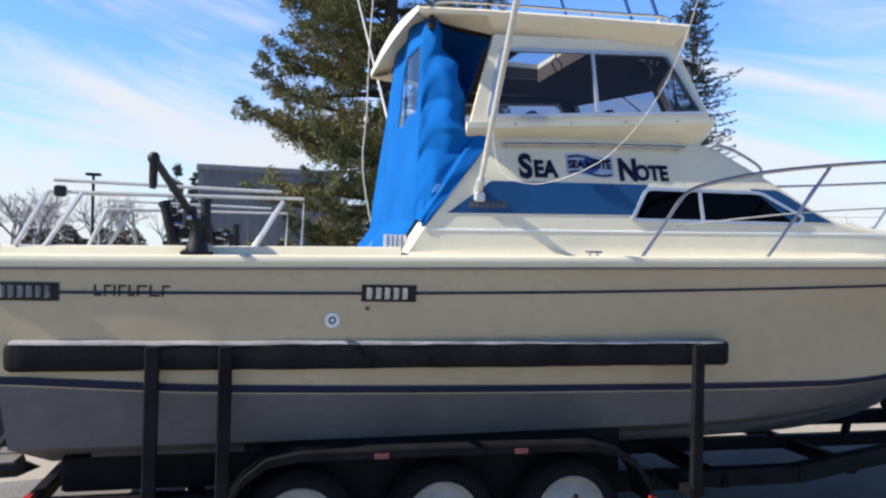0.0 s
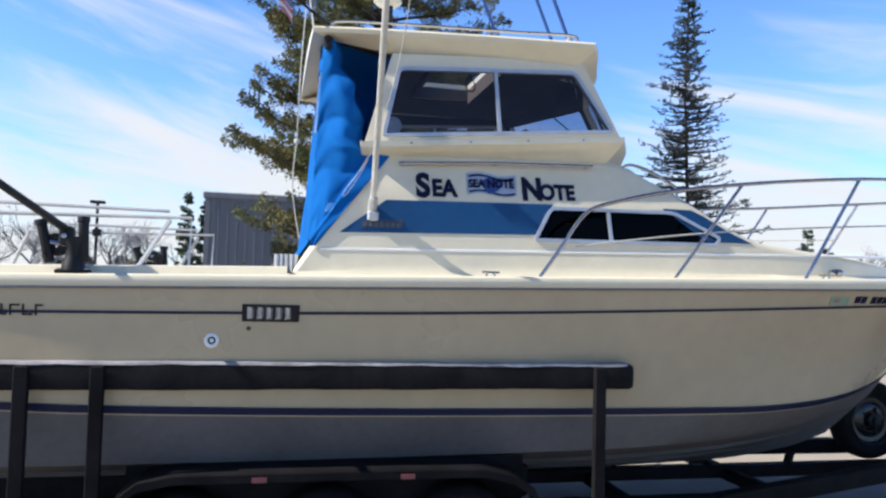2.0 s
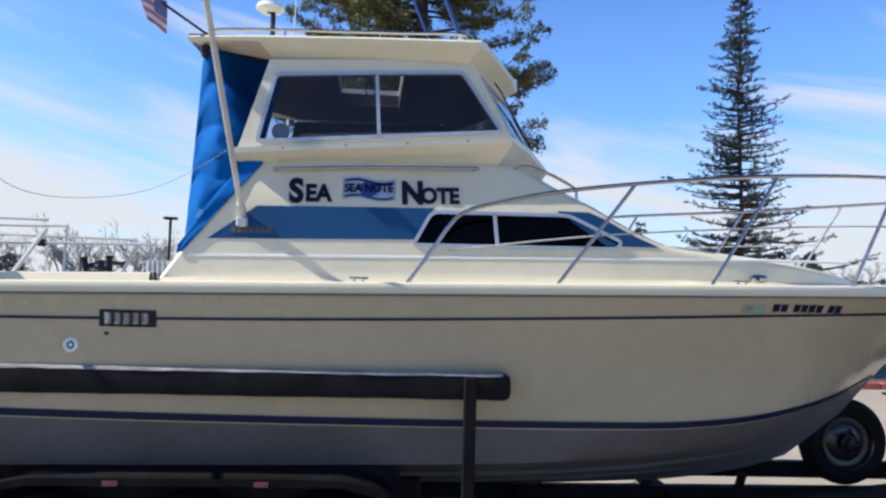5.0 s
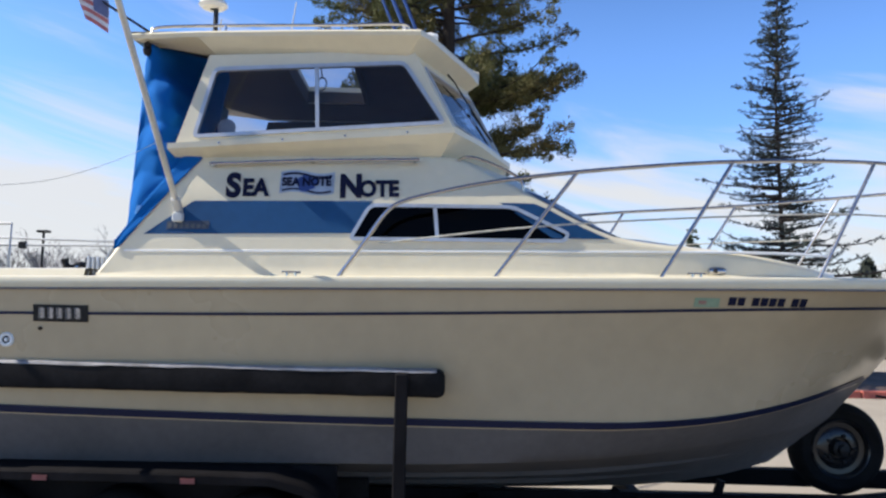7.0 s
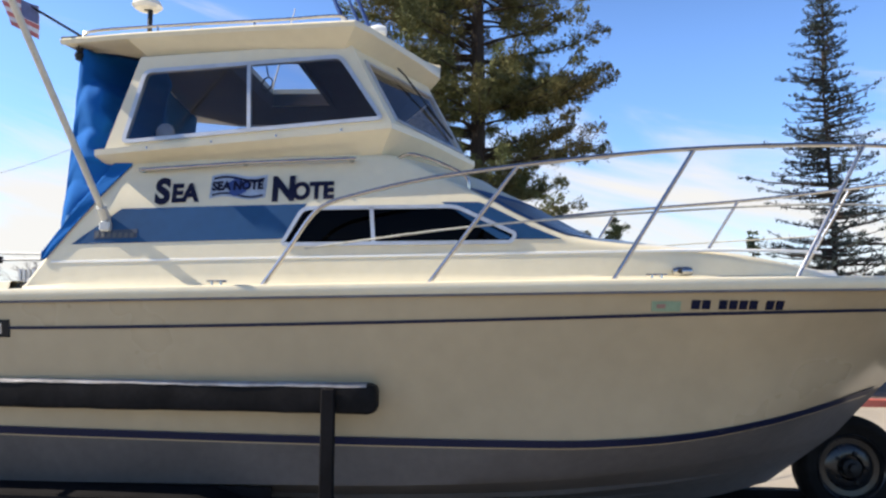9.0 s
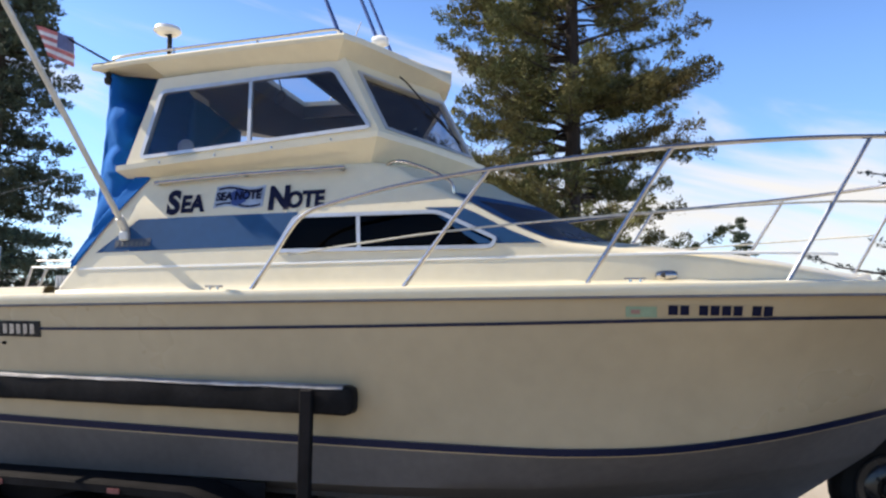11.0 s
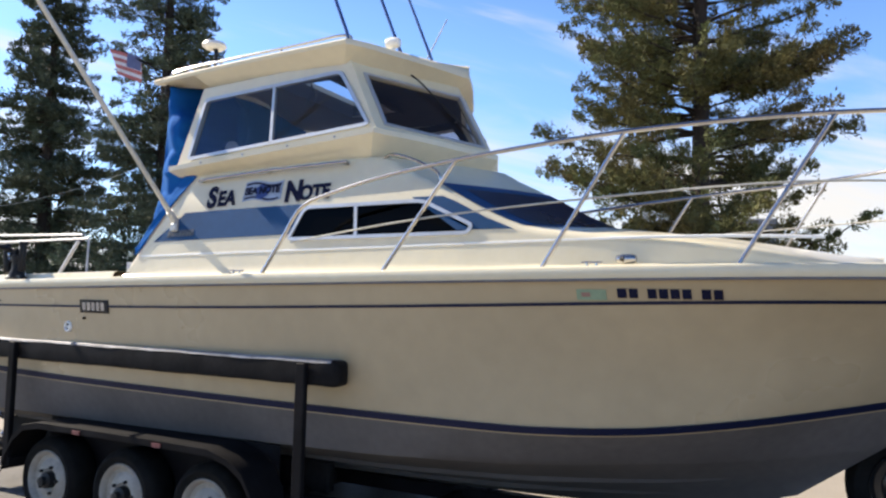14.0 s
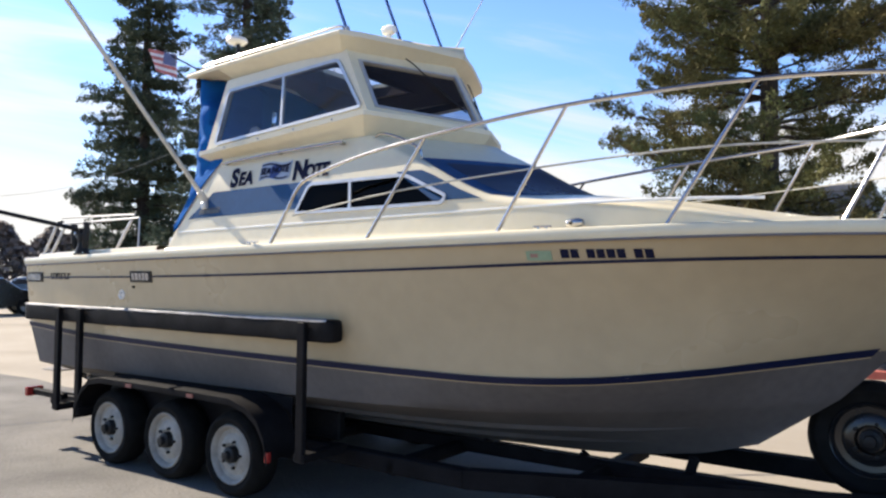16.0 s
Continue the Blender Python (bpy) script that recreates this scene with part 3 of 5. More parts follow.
def loop4(c, n=10):
    return [tuple(Vector(c[i]).lerp(Vector(c[(i + 1) % 4]), k / n)) for i in range(4) for k in range(n)]


o, i_ = loop4(OUT4), loop4(WIN4)
m = Mesh().ring([U(*p) for p in o], [U(*p) for p in i_], [U(*p, -0.035) for p in o], [U(*p, -0.035) for p in i_])
pair("house_side", m, GELCOAT, boat)
m = Mesh().ring([U(*p, -0.038) for p in o], [U(*p, -0.038) for p in i_], [U(*p, -0.046) for p in o], [U(*p, -0.046) for p in i_])
pair("side_lining", m, LINER, boat, "dark brown inner lining")
WINR = round_poly([(2.60, 2.712), (4.165, 2.850), (3.895, 3.258), (2.70, 3.178)], 0.05)
add_window(WINR, U, 0.024, "house_window", "sliding side window in an aluminium frame", ((3.365, 2.785), (3.338, 3.215)), TINT)

# windshield, in two panels meeting at the middle
def V(s, t, off=0.0):
    """s: 0 at the side post to 1 at the middle; t: 0 at the sill to 1 at the top; starboard."""
    b0, b1 = Vector((4.21, 0.308, sill(4.21))), Vector((4.62, YC, 2.79))
    t0, t1 = Vector((3.945, 0.372, 3.32)), Vector((4.33, YC, 3.335))
    p = b0.lerp(b1, s).lerp(t0.lerp(t1, s), t)
    n = (b1 - b0).cross(t0 - b0).normalized()
    if n.y > 0:
        n = -n
    return tuple(p + n * off)


OV, IV = [(0, 0), (1, 0), (1, 1), (0, 1)], [(0.09, 0.11), (0.955, 0.11), (0.955, 0.83), (0.09, 0.83)]
for side in (1, -1):
    fv = V if side > 0 else (lambda s, t, off=0.0: (V(s, t, off)[0], 2 * YC - V(s, t, off)[1], V(s, t, off)[2]))
    a, b = loop4(OV, 8), loop4(IV, 8)
    ws = part("windshield_panel", Mesh().ring([fv(*p) for p in a], [fv(*p) for p in b], [fv(*p, -0.03) for p in a], [fv(*p, -0.03) for p in b]), GELCOAT, boat)
    part("lining", Mesh().ring([fv(*p, -0.033) for p in a], [fv(*p, -0.033) for p in b], [fv(*p, -0.04) for p in a], [fv(*p, -0.04) for p in b]), LINER, ws)
    c = loop4([(0.075, 0.09), (0.965, 0.09), (0.965, 0.85), (0.075, 0.85)], 8)
    part("frame", Mesh().ring([fv(*p, 0.01) for p in c], [fv(*p, 0.01) for p in loop4([(0.10, 0.12), (0.945, 0.12), (0.945, 0.82), (0.10, 0.82)], 8)],
                              [fv(*p, -0.004) for p in c], [fv(*p, -0.004) for p in loop4([(0.10, 0.12), (0.945, 0.12), (0.945, 0.82), (0.10, 0.82)], 8)]), ALU, ws)
    pane = part("pane", Mesh().poly([fv(*p, -0.002) for p in IV]), TINT, ws, "tinted windshield glass")
    pane.visible_shadow = False
    m = Mesh().tube([fv(0.5, 0.96, 0.03), fv(0.55, 0.88, 0.035), fv(0.78, 0.42, 0.02)], 0.006, 6)
    m.tube([fv(0.70, 0.58, 0.016), fv(0.88, 0.24, 0.016)], 0.007, 6)
    part("wiper", m, BLACK, ws, "black windshield wiper")

# skirt under the windows
m = Mesh()
def skirt_row(out, z, low):
    pts = [(2.47, 0), (3.0, 0), (3.6, 0), (4.21, 0)]
    row = [(x, U(x, sill(x))[1] - out, sill(x) + z) for x, _ in pts]
    for s in (0.33, 0.66, 1.0):
        v = V(s, 0)
        row.append((v[0] + out, v[1] - out * (1 - s), v[2] + z))
    return row
top_row = skirt_row(0.0, 0.012, 0)
lip = skirt_row(0.046, 0.004, 0)
lip2 = skirt_row(0.046, -0.03, 0)
foot = [(2.50, 0.385, 2.585), (3.0, 0.385, 2.605), (3.6, 0.385, 2.62), (4.12, 0.39, 2.635), (4.30, 0.68, 2.65), (4.48, 0.98, 2.66), (4.60, YC, 2.67)]
m.grid([top_row, lip, lip2, foot])
m.poly([top_row[0], lip[0], lip2[0], foot[0]])
m.mirror(YC)
part("house_skirt", m, GELCOAT, boat, "cream ledge under the house windows", smooth=True, sharp=25)

# hardtop
RO = [(2.17, 0.345, 3.355), (2.6, 0.315, 3.372), (3.3, 0.28, 3.39), (3.99, 0.25, 3.402), (4.07, 0.38, 3.402), (4.31, 0.93, 3.402), (4.42, YC, 3.402)]
RI = [(2.30, 0.50, 3.35), (2.70, 0.42, 3.27), (3.3, 0.40, 3.275), (3.90, 0.375, 3.29), (3.97, 0.46, 3.295), (4.19, 0.98, 3.31), (4.29, YC, 3.315)]
def dense(line):
    """The brim line with stations added at the ends of the hatch."""
    out = []
    for p, q in zip(line[:-1], line[1:]):
        out.append(p)
        out += [tuple(Vector(p).lerp(Vector(q), (h - p[0]) / (q[0] - p[0]))) for h in (3.05, 3.54) if p[0] < h < q[0]]
    return out + [line[-1]]


RO, RI = dense(RO), dense(RI)
def roof_row(line, k, f):
    return [(x, y + (YC - y) * f, z + k) for x, y, z in line]
under = lambda f: 0.13 * math.sin(f * math.pi / 2)
m = Mesh().grid([roof_row(RI, under(f), f) for f in (1.0, 0.75, 0.41, 0.2)] + [RI, roof_row(RO, -0.012, 0)] + [[(x - 0.003, y - 0.008, z + 0.012) for x, y, z in RO], [(x, y + 0.004, z + 0.026) for x, y, z in RO]]
                + [roof_row(RO, 0.05, 0.25), roof_row(RO, 0.066, 0.47), roof_row(RO, 0.08, 0.75), roof_row(RO, 0.085, 1.0)])
in_hatch = lambda x, y, z: 3.05 < x < 3.54 and 0.70 < y < 2 * YC - 0.75
m.cut(in_hatch)
m.mirror(YC)
part("hardtop", m, GELCOAT, boat, "cream hardtop roof with a wide brim", smooth=True, sharp=25)
m = Mesh().grid([[(2.17, 0.345 + (2 * YC - 0.69) * k / 12, 3.353 + 0.04 * math.sin(math.pi * k / 12)) for k in range(13)],
                 [(2.17, 0.345 + (2 * YC - 0.69) * k / 12, 3.39 + 0.085 * math.sin(math.pi * k / 12)) for k in range(13)],
                 [(2.45, 0.345 + (2 * YC - 0.69) * k / 12, 3.40 + 0.085 * math.sin(math.pi * k / 12)) for k in range(13)]])
part("hardtop_aft_edge", m, GELCOAT, boat, smooth=True)

# open roof hatch: a pale coaming through the roof, with a ring of wire hanging in it
def rect(x0, x1, y0, y1, z):
    return [(x0, y0, z), (x1, y0, z), (x1, y1, z), (x0, y1, z)]


HO, HI = (3.03, 3.56, 0.70, 2 * YC - 0.70), (3.06, 3.53, 0.735, 2 * YC - 0.735)
hatch = part("roof_hatch", Mesh().ring(rect(*HO, 3.45), rect(*HI, 3.45), rect(*HO, 3.488), rect(*HI, 3.488)), GELCOAT, boat, "open roof hatch with a cream coaming")
part("hatch_lining", Mesh().ring(rect(*HO, 3.335), rect(*HI, 3.335), rect(*HO, 3.449), rect(*HI, 3.449)), LINER, hatch, "dark lining of the hatch")
m = Mesh().tube([(3.30 + 0.035 * math.sin(a), 0.83 + 0.03 * math.cos(a), 3.235 + 0.055 * math.cos(a)) for a in [2 * math.pi * k / 20 for k in range(21)]], 0.005, 6, cap=False)
m.tube([(3.30, 0.86, 3.29), (3.29, 0.80, 3.40)], 0.005, 6)
part("wire_loop", m, BLACK, hatch, "dark loop of hanging wire")

# ---- boat: rails and fittings ----
def bez(pts, n=6):
    """A smooth 3D line through points."""
    p = [Vector(q) for q in pts]
    out = []
    for i in range(len(p) - 1):
        a, b, c, d = p[max(i - 1, 0)], p[i], p[i + 1], p[min(i + 2, len(p) - 1)]
        for k in range(n):
            u = k / n
            out.append(0.5 * ((2 * b) + (c - a) * u + (2 * a - 5 * b + 4 * c - d) * u * u + (3 * b - a - 3 * c + d) * u**3))
    return out + [p[-1]]


def rail_side(side):
    fl = (lambda p: p) if side > 0 else (lambda p: (p[0], 2 * YC - p[1], p[2]))
    nm = part("bow_rail", Mesh().tube(bez([fl(p) for p in [(3.545, 0.033, 1.865), (3.69, 0.03, 2.07), (3.81, 0.025, 2.245), (3.90, 0.022, 2.315), (4.06, 0.02, 2.365), (4.42, 0.012, 2.445),
                                                  (4.915, 0.005, 2.515), (5.40, 0.012, 2.568), (5.844, 0.041, 2.608), (6.35, 0.11, 2.64), (6.80, 0.225, 2.663), (7.2, 0.42, 2.685), (7.6, 0.72, 2.70), (7.95, 1.02, 2.71), (8.08, YC, 2.712)]]), 0.0125, 8), STEEL, boat, "stainless bow rail", smooth=True)
    for base, top in (((4.445, 0.022, 1.885), (4.915, 0.005, 2.51)), ((5.411, 0.034, 1.905), (5.844, 0.041, 2.603)), ((6.372, 0.098, 1.925), (6.80, 0.225, 2.658)), ((7.15, 0.40, 1.94), (7.5, 0.63, 2.69))):
        part("stanchion", Mesh().tube([fl(base), fl(top)], 0.0115, 8), STEEL, nm, smooth=True)
    for base in ((3.545, 0.033, 1.865), (4.445, 0.022, 1.885), (5.411, 0.034, 1.905), (6.372, 0.098, 1.925), (7.15, 0.40, 1.94)):
        b = fl(base)
        part("rail_foot", Mesh().lathe([(0.03, -0.02), (0.03, -0.004), (0.018, 0.006), (0.0, 0.008)], b, "z", 12), STEEL, nm)
    wire = [fl(p) for p in [(3.78, 0.026, 2.075), (4.66, 0.012, 2.19), (5.62, 0.036, 2.27), (6.58, 0.155, 2.33), (7.33, 0.51, 2.35)]]
    part("lifeline", Mesh().tube(bez(wire), 0.006, 6), ROPE, nm, "thin white lifeline", smooth=True)


rail_side(1)
rail_side(-1)

# grab rail on the cabin side, with posts
for side in (1, -1):
    fl = (lambda p: p) if side > 0 else (lambda p: (p[0], 2 * YC - p[1], p[2]))
    gr = part("grab_rail", Mesh().tube([fl((2.717, 0.302, 2.560)), fl((3.34, 0.298, 2.598)), fl((4.0, 0.29, 2.618))], 0.011, 8), STEEL, boat, smooth=True)
    for x, z in ((2.74, 2.561), (3.34, 2.598), (3.97, 2.617)):
        part("post", Mesh().tube([fl((x, 0.297, z)), fl((x, 0.345, z))], 0.014, 8), STEEL, gr)

# snaps along the ledge under the windows
for side in (1, -1):
    for x in (2.78, 3.16, 3.54, 3.92):
        y = U(x, sill(x))[1] - 0.048
        part("snap", Mesh().lathe([(0.008, 0.004), (0.007, -0.002), (0.0, -0.004)], (x, y if side > 0 else 2 * YC - y, sill(x) - 0.012), "y", 8), CHROME, boat)

# curved grab bars at the front of the cabin top
for side in (1, -1):
    fl = (lambda p: p) if side > 0 else (lambda p: (p[0], 2 * YC - p[1], p[2]))
    part("grab_bar", Mesh().tube(bez([fl(p) for p in [(4.22, 0.37, 2.62), (4.30, 0.35, 2.655), (4.44, 0.345, 2.62), (4.60, 0.345, 2.545), (4.645, 0.345, 2.50), (4.65, 0.35, 2.44)]]), 0.010, 6), STEEL, boat, smooth=True)

# outrigger pole with its holder
d = Vector((-0.059, -0.654, 0.754)).normalized()
base = Vector((2.556, 0.262, 2.253))
orig = part("outrigger_pole", Mesh().tube([base - d * 0.10, base + d * 1.6, base + d * 4.4], [0.018, 0.017, 0.012], 10), POLE, boat, "long pale outrigger pole", smooth=True)
m = Mesh().tube([base - d * 0.16, base + d * 0.10], 0.027, 10)
m.box(2.525, 2.59, 0.225, 0.262, 2.19, 2.25, 0.008)
part("holder", m, RACK, orig)
plate = part("name_plate", side_patch([(2.49, 2.145), (2.49, 2.195), (2.745, 2.205), (2.745, 2.155)], -0.002, 0.006), mat("faded_badge", (0.035, 0.05, 0.085), 0.5, var=0.15, scale=30), boat, "faded grey lettered badge")
for k in range(7):
    xb = 2.50 + 0.034 * k
    part("badge_bar", side_patch([(xb, 2.155), (xb, 2.183), (xb + 0.022, 2.184), (xb + 0.022, 2.156)], 0.005, 0.008), mat("badge_grey", (0.085, 0.088, 0.095), 0.5, var=0.1) if k == 0 else bpy.data.materials["badge_grey"], plate)
far = Vector((2.556, 2 * YC - 0.262, 2.253))
dm = Vector((d.x, -d.y, d.z))
part("outrigger_pole", Mesh().tube([far - dm * 0.10, far + dm * 4.4], [0.016, 0.007], 8), POLE, boat, smooth=True)

# hull vents, fuel fitting, brand plate, number
def H(x, z, off=0.0):
    u, a = 0.5, 0.5
    for _ in range(40):
        p = hull_line(u, a)
        u += (x - p.x) / 7.9
        a += (p.z - z) / 0.75
        u, a = min(max(u, 0), 1), min(max(a, 0), 1)
    p = hull_line(u, a)
    return (x, p.y - off, z)


def hull_patch(x0, x1, z0, z1, off0, off1, n=4):
    xs = [x0 + (x1 - x0) * k / n for k in range(n + 1)]
    out = [(x, z0) for x in xs] + [(x, z1) for x in xs[::-1]]
    return Mesh().prism([H(x, z, off1) for x, z in out], [H(x, z, off0) for x, z in out])


for x0, x1, zc, nl in ((-0.07, 0.25, 1.617, 6), (1.82, 2.135, 1.633, 5)):
    pl = part("hull_vent", hull_patch(x0 + 0.002, x1, zc - 0.048, zc + 0.048, -0.01, 0.008), BLACK, boat, "dark louvred hull vent with chrome slats", smooth=False)
    for k in range(nl):
        xa = x0 + 0.03 + (x1 - x0 - 0.06) * k / nl
        w = (x1 - x0 - 0.06) / nl
        m = Mesh().prism([H(xa, zc - 0.034, 0.008), H(xa + w * 0.5, zc - 0.032, 0.026), H(xa + w * 0.78, zc - 0.028, 0.009)],
                         [H(xa, zc + 0.034, 0.008), H(xa + w * 0.5, zc + 0.032, 0.026), H(xa + w * 0.78, zc + 0.028, 0.009)])
        part("louvre", m, CHROME, pl)
for x, z, r in ((1.665, 1.476, 0.042), (1.86, 1.545, 0.011)):
    c = H(x, z)
    f = part("through_hull", Mesh().lathe([(r, 0.01), (r, -0.008), (r * 0.8, -0.016), (r * 0.55, -0.014), (r * 0.5, 0.0)], c, "y", 20), WHITE if r > 0.02 else BLACK, boat, "round white through-hull fitting" if r > 0.02 else "")
    if r > 0.02:
        part("opening", Mesh().lathe([(r * 0.52, -0.004), (0.0, -0.004)], c, "y", 16), BLACK, f)
        part("cap", Mesh().lathe([(r * 0.3, -0.004), (r * 0.25, -0.014), (0.0, -0.015)], c, "y", 12), WHITE, f)

# brand plate: plain bars
bx = 0.42
for k, (w, hgt) in enumerate([(0.036, 0.06), (0.034, 0.06), (0.012, 0.06), (0.036, 0.06), (0.03, 0.06), (0.05, 0.06), (0.05, 0.06), (0.04, 0.06)]):
    part("badge_bar", hull_patch(bx, bx + 0.009, 1.598, 1.598 + hgt, -0.004, 0.007, 1), BLACK, hull)
    if w > 0.02:
        part("badge_bar", hull_patch(bx + 0.009, bx + w, 1.598 + 0.05 * (k % 2), 1.608 + 0.05 * (k % 2), -0.004, 0.007, 1), BLACK, hull)
    bx += w + 0.013
# registration: plain bars
bx = 5.815
for w in (0.045, 0.042, 0.0, 0.042, 0.042, 0.042, 0.042, 0.0, 0.042, 0.042):
    if w:
        part("number_bar", hull_patch(bx, bx + w, 1.765, 1.812, -0.004, 0.006, 1), INK, hull)
    bx += (w + 0.012) if w else 0.035
st = part("sticker", hull_patch(5.61, 5.76, 1.752, 1.805, -0.004, 0.005, 2), mat("green_sticker", (0.27, 0.38, 0.26), 0.5, var=0.1), hull, "small green and red sticker")
part("sticker_patch", hull_patch(5.635, 5.68, 1.768, 1.79, -0.003, 0.007, 1), mat("faded_sticker_red", (0.34, 0.20, 0.17), 0.5, var=0.1), st)


# boat name on the cabin side
def lettering(word, x, z, size, shear=0.0):
    cu = bpy.data.curves.new("lettering", "FONT")
    cu.body, cu.size, cu.extrude, cu.offset, cu.shear = word, size, 0.0008, size * 0.05, shear
    ob = new("lettering", cu)
    cu.materials.append(INK)
    nx = Vector((1, 0, 0.03)).normalized()
    up = Vector((0, 0.26, 1)).normalized()
    up = (up - nx * up.dot(nx)).normalized()
    nn = nx.cross(up)
    mw = Matrix((nx, up, nn)).transposed().to_4x4()
    p = S(x, z, 0.003)
    ob.parent = boat
    ob.matrix_parent_inverse = world_of(boat).inverted()
    ob.matrix_basis = Matrix.Translation(p) @ mw @ Matrix.Diagonal((0.88, 1, 1, 1))
    return ob


tagged(lettering("S", 2.828, 2.360, 0.212), "dark navy painted letters")
lettering("EA", 2.926, 2.368, 0.152)
lettering("N", 3.515, 2.375, 0.206)
lettering("OTE", 3.637, 2.382, 0.142)
flagpts = []
for k in range(13):
    f = k / 12
    flagpts.append((3.15 + 0.33 * f, 2.525 + 0.012 * math.sin(f * 6.28) + 0.008 * f))
for k in range(13):
    f = 1 - k / 12
    flagpts.append((3.15 + 0.33 * f, 2.385 + 0.012 * math.sin(f * 6.28) + 0.008 * f))
lg = part("name_banner", side_patch(flagpts, -0.002, 0.004), mat("pale_blue_paint", (0.34, 0.40, 0.50), 0.6, var=0.15, scale=20), boat, "blue and white waving banner emblem")
for z0, w in ((2.50, 0.014), (2.40, 0.012)):
    m = Mesh()
    m.grid([[S(3.165 + 0.30 * k / 12, z0 + 0.012 * math.sin(k / 12 * 6.28) + dz, 0.006) for k in range(13)] for dz in (0, w)])
    part("banner_stripe", m, INK, lg)
small = lettering("SEA NOTE", 3.162, 2.436, 0.074)
small.name = "banner_lettering"
small.matrix_basis = Matrix.Translation((0, -0.004, 0)) @ small.matrix_basis

EMBLEM = mat("deep_blue_paint", (0.02, 0.055, 0.22), 0.6, var=0.15, scale=25)
em = [(3.315 + (0.062 + 0.014 * math.sin(5 * a)) * math.cos(a), 2.457 + (0.050 + 0.010 * math.sin(3 * a + 1)) * math.sin(a)) for a in [2 * math.pi * k / 28 for k in range(28)]]
part("emblem", side_patch(em, 0.0, 0.0065), EMBLEM, lg, "dark blue rounded emblem")

# horn-shaped navigation light and cleats
c = (5.82, 0.225, 1.972)
nl = part("side_light", Mesh().lathe([(0.0, -0.06), (0.018, -0.052), (0.026, -0.02), (0.026, 0.03), (0.018, 0.05), (0, 0.055)], c, "x", 14), STEEL, boat, "chrome teardrop side light", smooth=True)
part("lens", Mesh().lathe([(0.0, -0.045), (0.012, -0.04), (0.018, -0.02), (0.0, -0.01)], (c[0] + 0.01, c[1] - 0.014, c[2]), "x", 10), BLACK, nl)
for cx, cy, cz in ((5.66, 0.13, 1.915), (3.27, 0.12, 1.868), (7.3, 0.75, 1.945)):
    m = Mesh().tube([(cx - 0.055, cy, cz + 0.032), (cx + 0.055, cy, cz + 0.032)], 0.007, 8)
    m.tube([(cx - 0.025, cy, cz - 0.01), (cx - 0.025, cy, cz + 0.032)], 0.008, 8)
    m.tube([(cx + 0.025, cy, cz - 0.01), (cx + 0.025, cy, cz + 0.032)], 0.008, 8)
    part("cleat", m, STEEL, boat, "small chrome cleat")
part("anchor_roller", Mesh().box(7.55, 8.15, YC - 0.08, YC + 0.08, 1.97, 2.02, 0.01), WHITE, boat)

# roof fittings: rails, radar, rods
for side in (1, -1):
    fl = (lambda p: p) if side > 0 else (lambda p: (p[0], 2 * YC - p[1], p[2]))
    rr = part("roof_rail", Mesh().tube(bez([fl(p) for p in [(2.28, 0.40, 3.41), (2.36, 0.40, 3.447), (2.9, 0.39, 3.47), (3.5, 0.385, 3.49), (3.86, 0.38, 3.505), (3.92, 0.38, 3.47)]]), 0.010, 6), STEEL, boat, smooth=True)
    for x in (2.75, 3.35):
        part("post", Mesh().tube([fl((x, 0.39, 3.40)), fl((x, 0.39, 3.475))], 0.008, 6), STEEL, rr)
ant = part("dome_antenna", Mesh().lathe([(0.02, 0.0), (0.07, 0.005), (0.092, 0.025), (0.08, 0.05), (0.03, 0.062), (0, 0.064)], (2.64, 0.47, 3.60), "z", 20), WHITE, boat, "white dome antenna on a short mast", smooth=True)
part("mast", Mesh().tube([(2.66, 0.47, 3.40), (2.66, 0.47, 3.60)], 0.016, 8), BLACK, ant)
ROD = mat("blue_rod", (0.02, 0.06, 0.22), 0.4, var=0.1, scale=20)
for (x, y), dx in (((3.88, 0.45), -0.42), ((4.02, 0.95), -0.42), ((3.95, 1.75), -0.42)):
    rod = part("antenna_whip", Mesh().tube([(x, y, 3.50), (x + dx * 1.0, y, 3.50 + 1.0), (x + dx * 2.6, y, 3.5 + 2.6)], [0.013, 0.011, 0.007], 8), ROD, boat, "tall blue whip antenna")
    part("mount", Mesh().tube([(x + 0.03, y, 3.43), (x, y, 3.52)], 0.02, 8), ALU, rod)
m = Mesh().lathe([(0.0, -0.06), (0.035, -0.05), (0.045, 0.0), (0.03, 0.05), (0, 0.05)], (4.05, 0.75, 3.55), "x", 12)
m.tube([(4.05, 0.75, 3.45), (4.05, 0.75, 3.53)], 0.02, 8)
part("searchlight", m, WHITE, boat, "small white searchlight", smooth=True)

# cockpit rod rails (grey tubes) on both sides
def rod_rack(y, side):
    for x0, x1, z in ((0.14, 1.39, 2.150), (0.16, 1.38, 2.19)):
        part("rack_tube", Mesh().tube([(x0, y + (z - 2.15), z + 0.7 * (z - 2.15)), (x1, y + (z - 2.15), z + 0.015)], 0.011, 6), RACK, boat)
    part("rack_tube", Mesh().tube([(0.3, y, 2.145), (1.51, y, 2.168), (1.50, y, 1.86)], 0.010, 6), RACK, boat)
    for xa, xb in ((0.0, 0.14), (0.14, 0.31), (1.22, 1.39)):
        part("rack_post", Mesh().tube([(xa, y - 0.05 * side, 1.85), (xb, y, 2.15)], 0.0145, 6), RACK, boat)


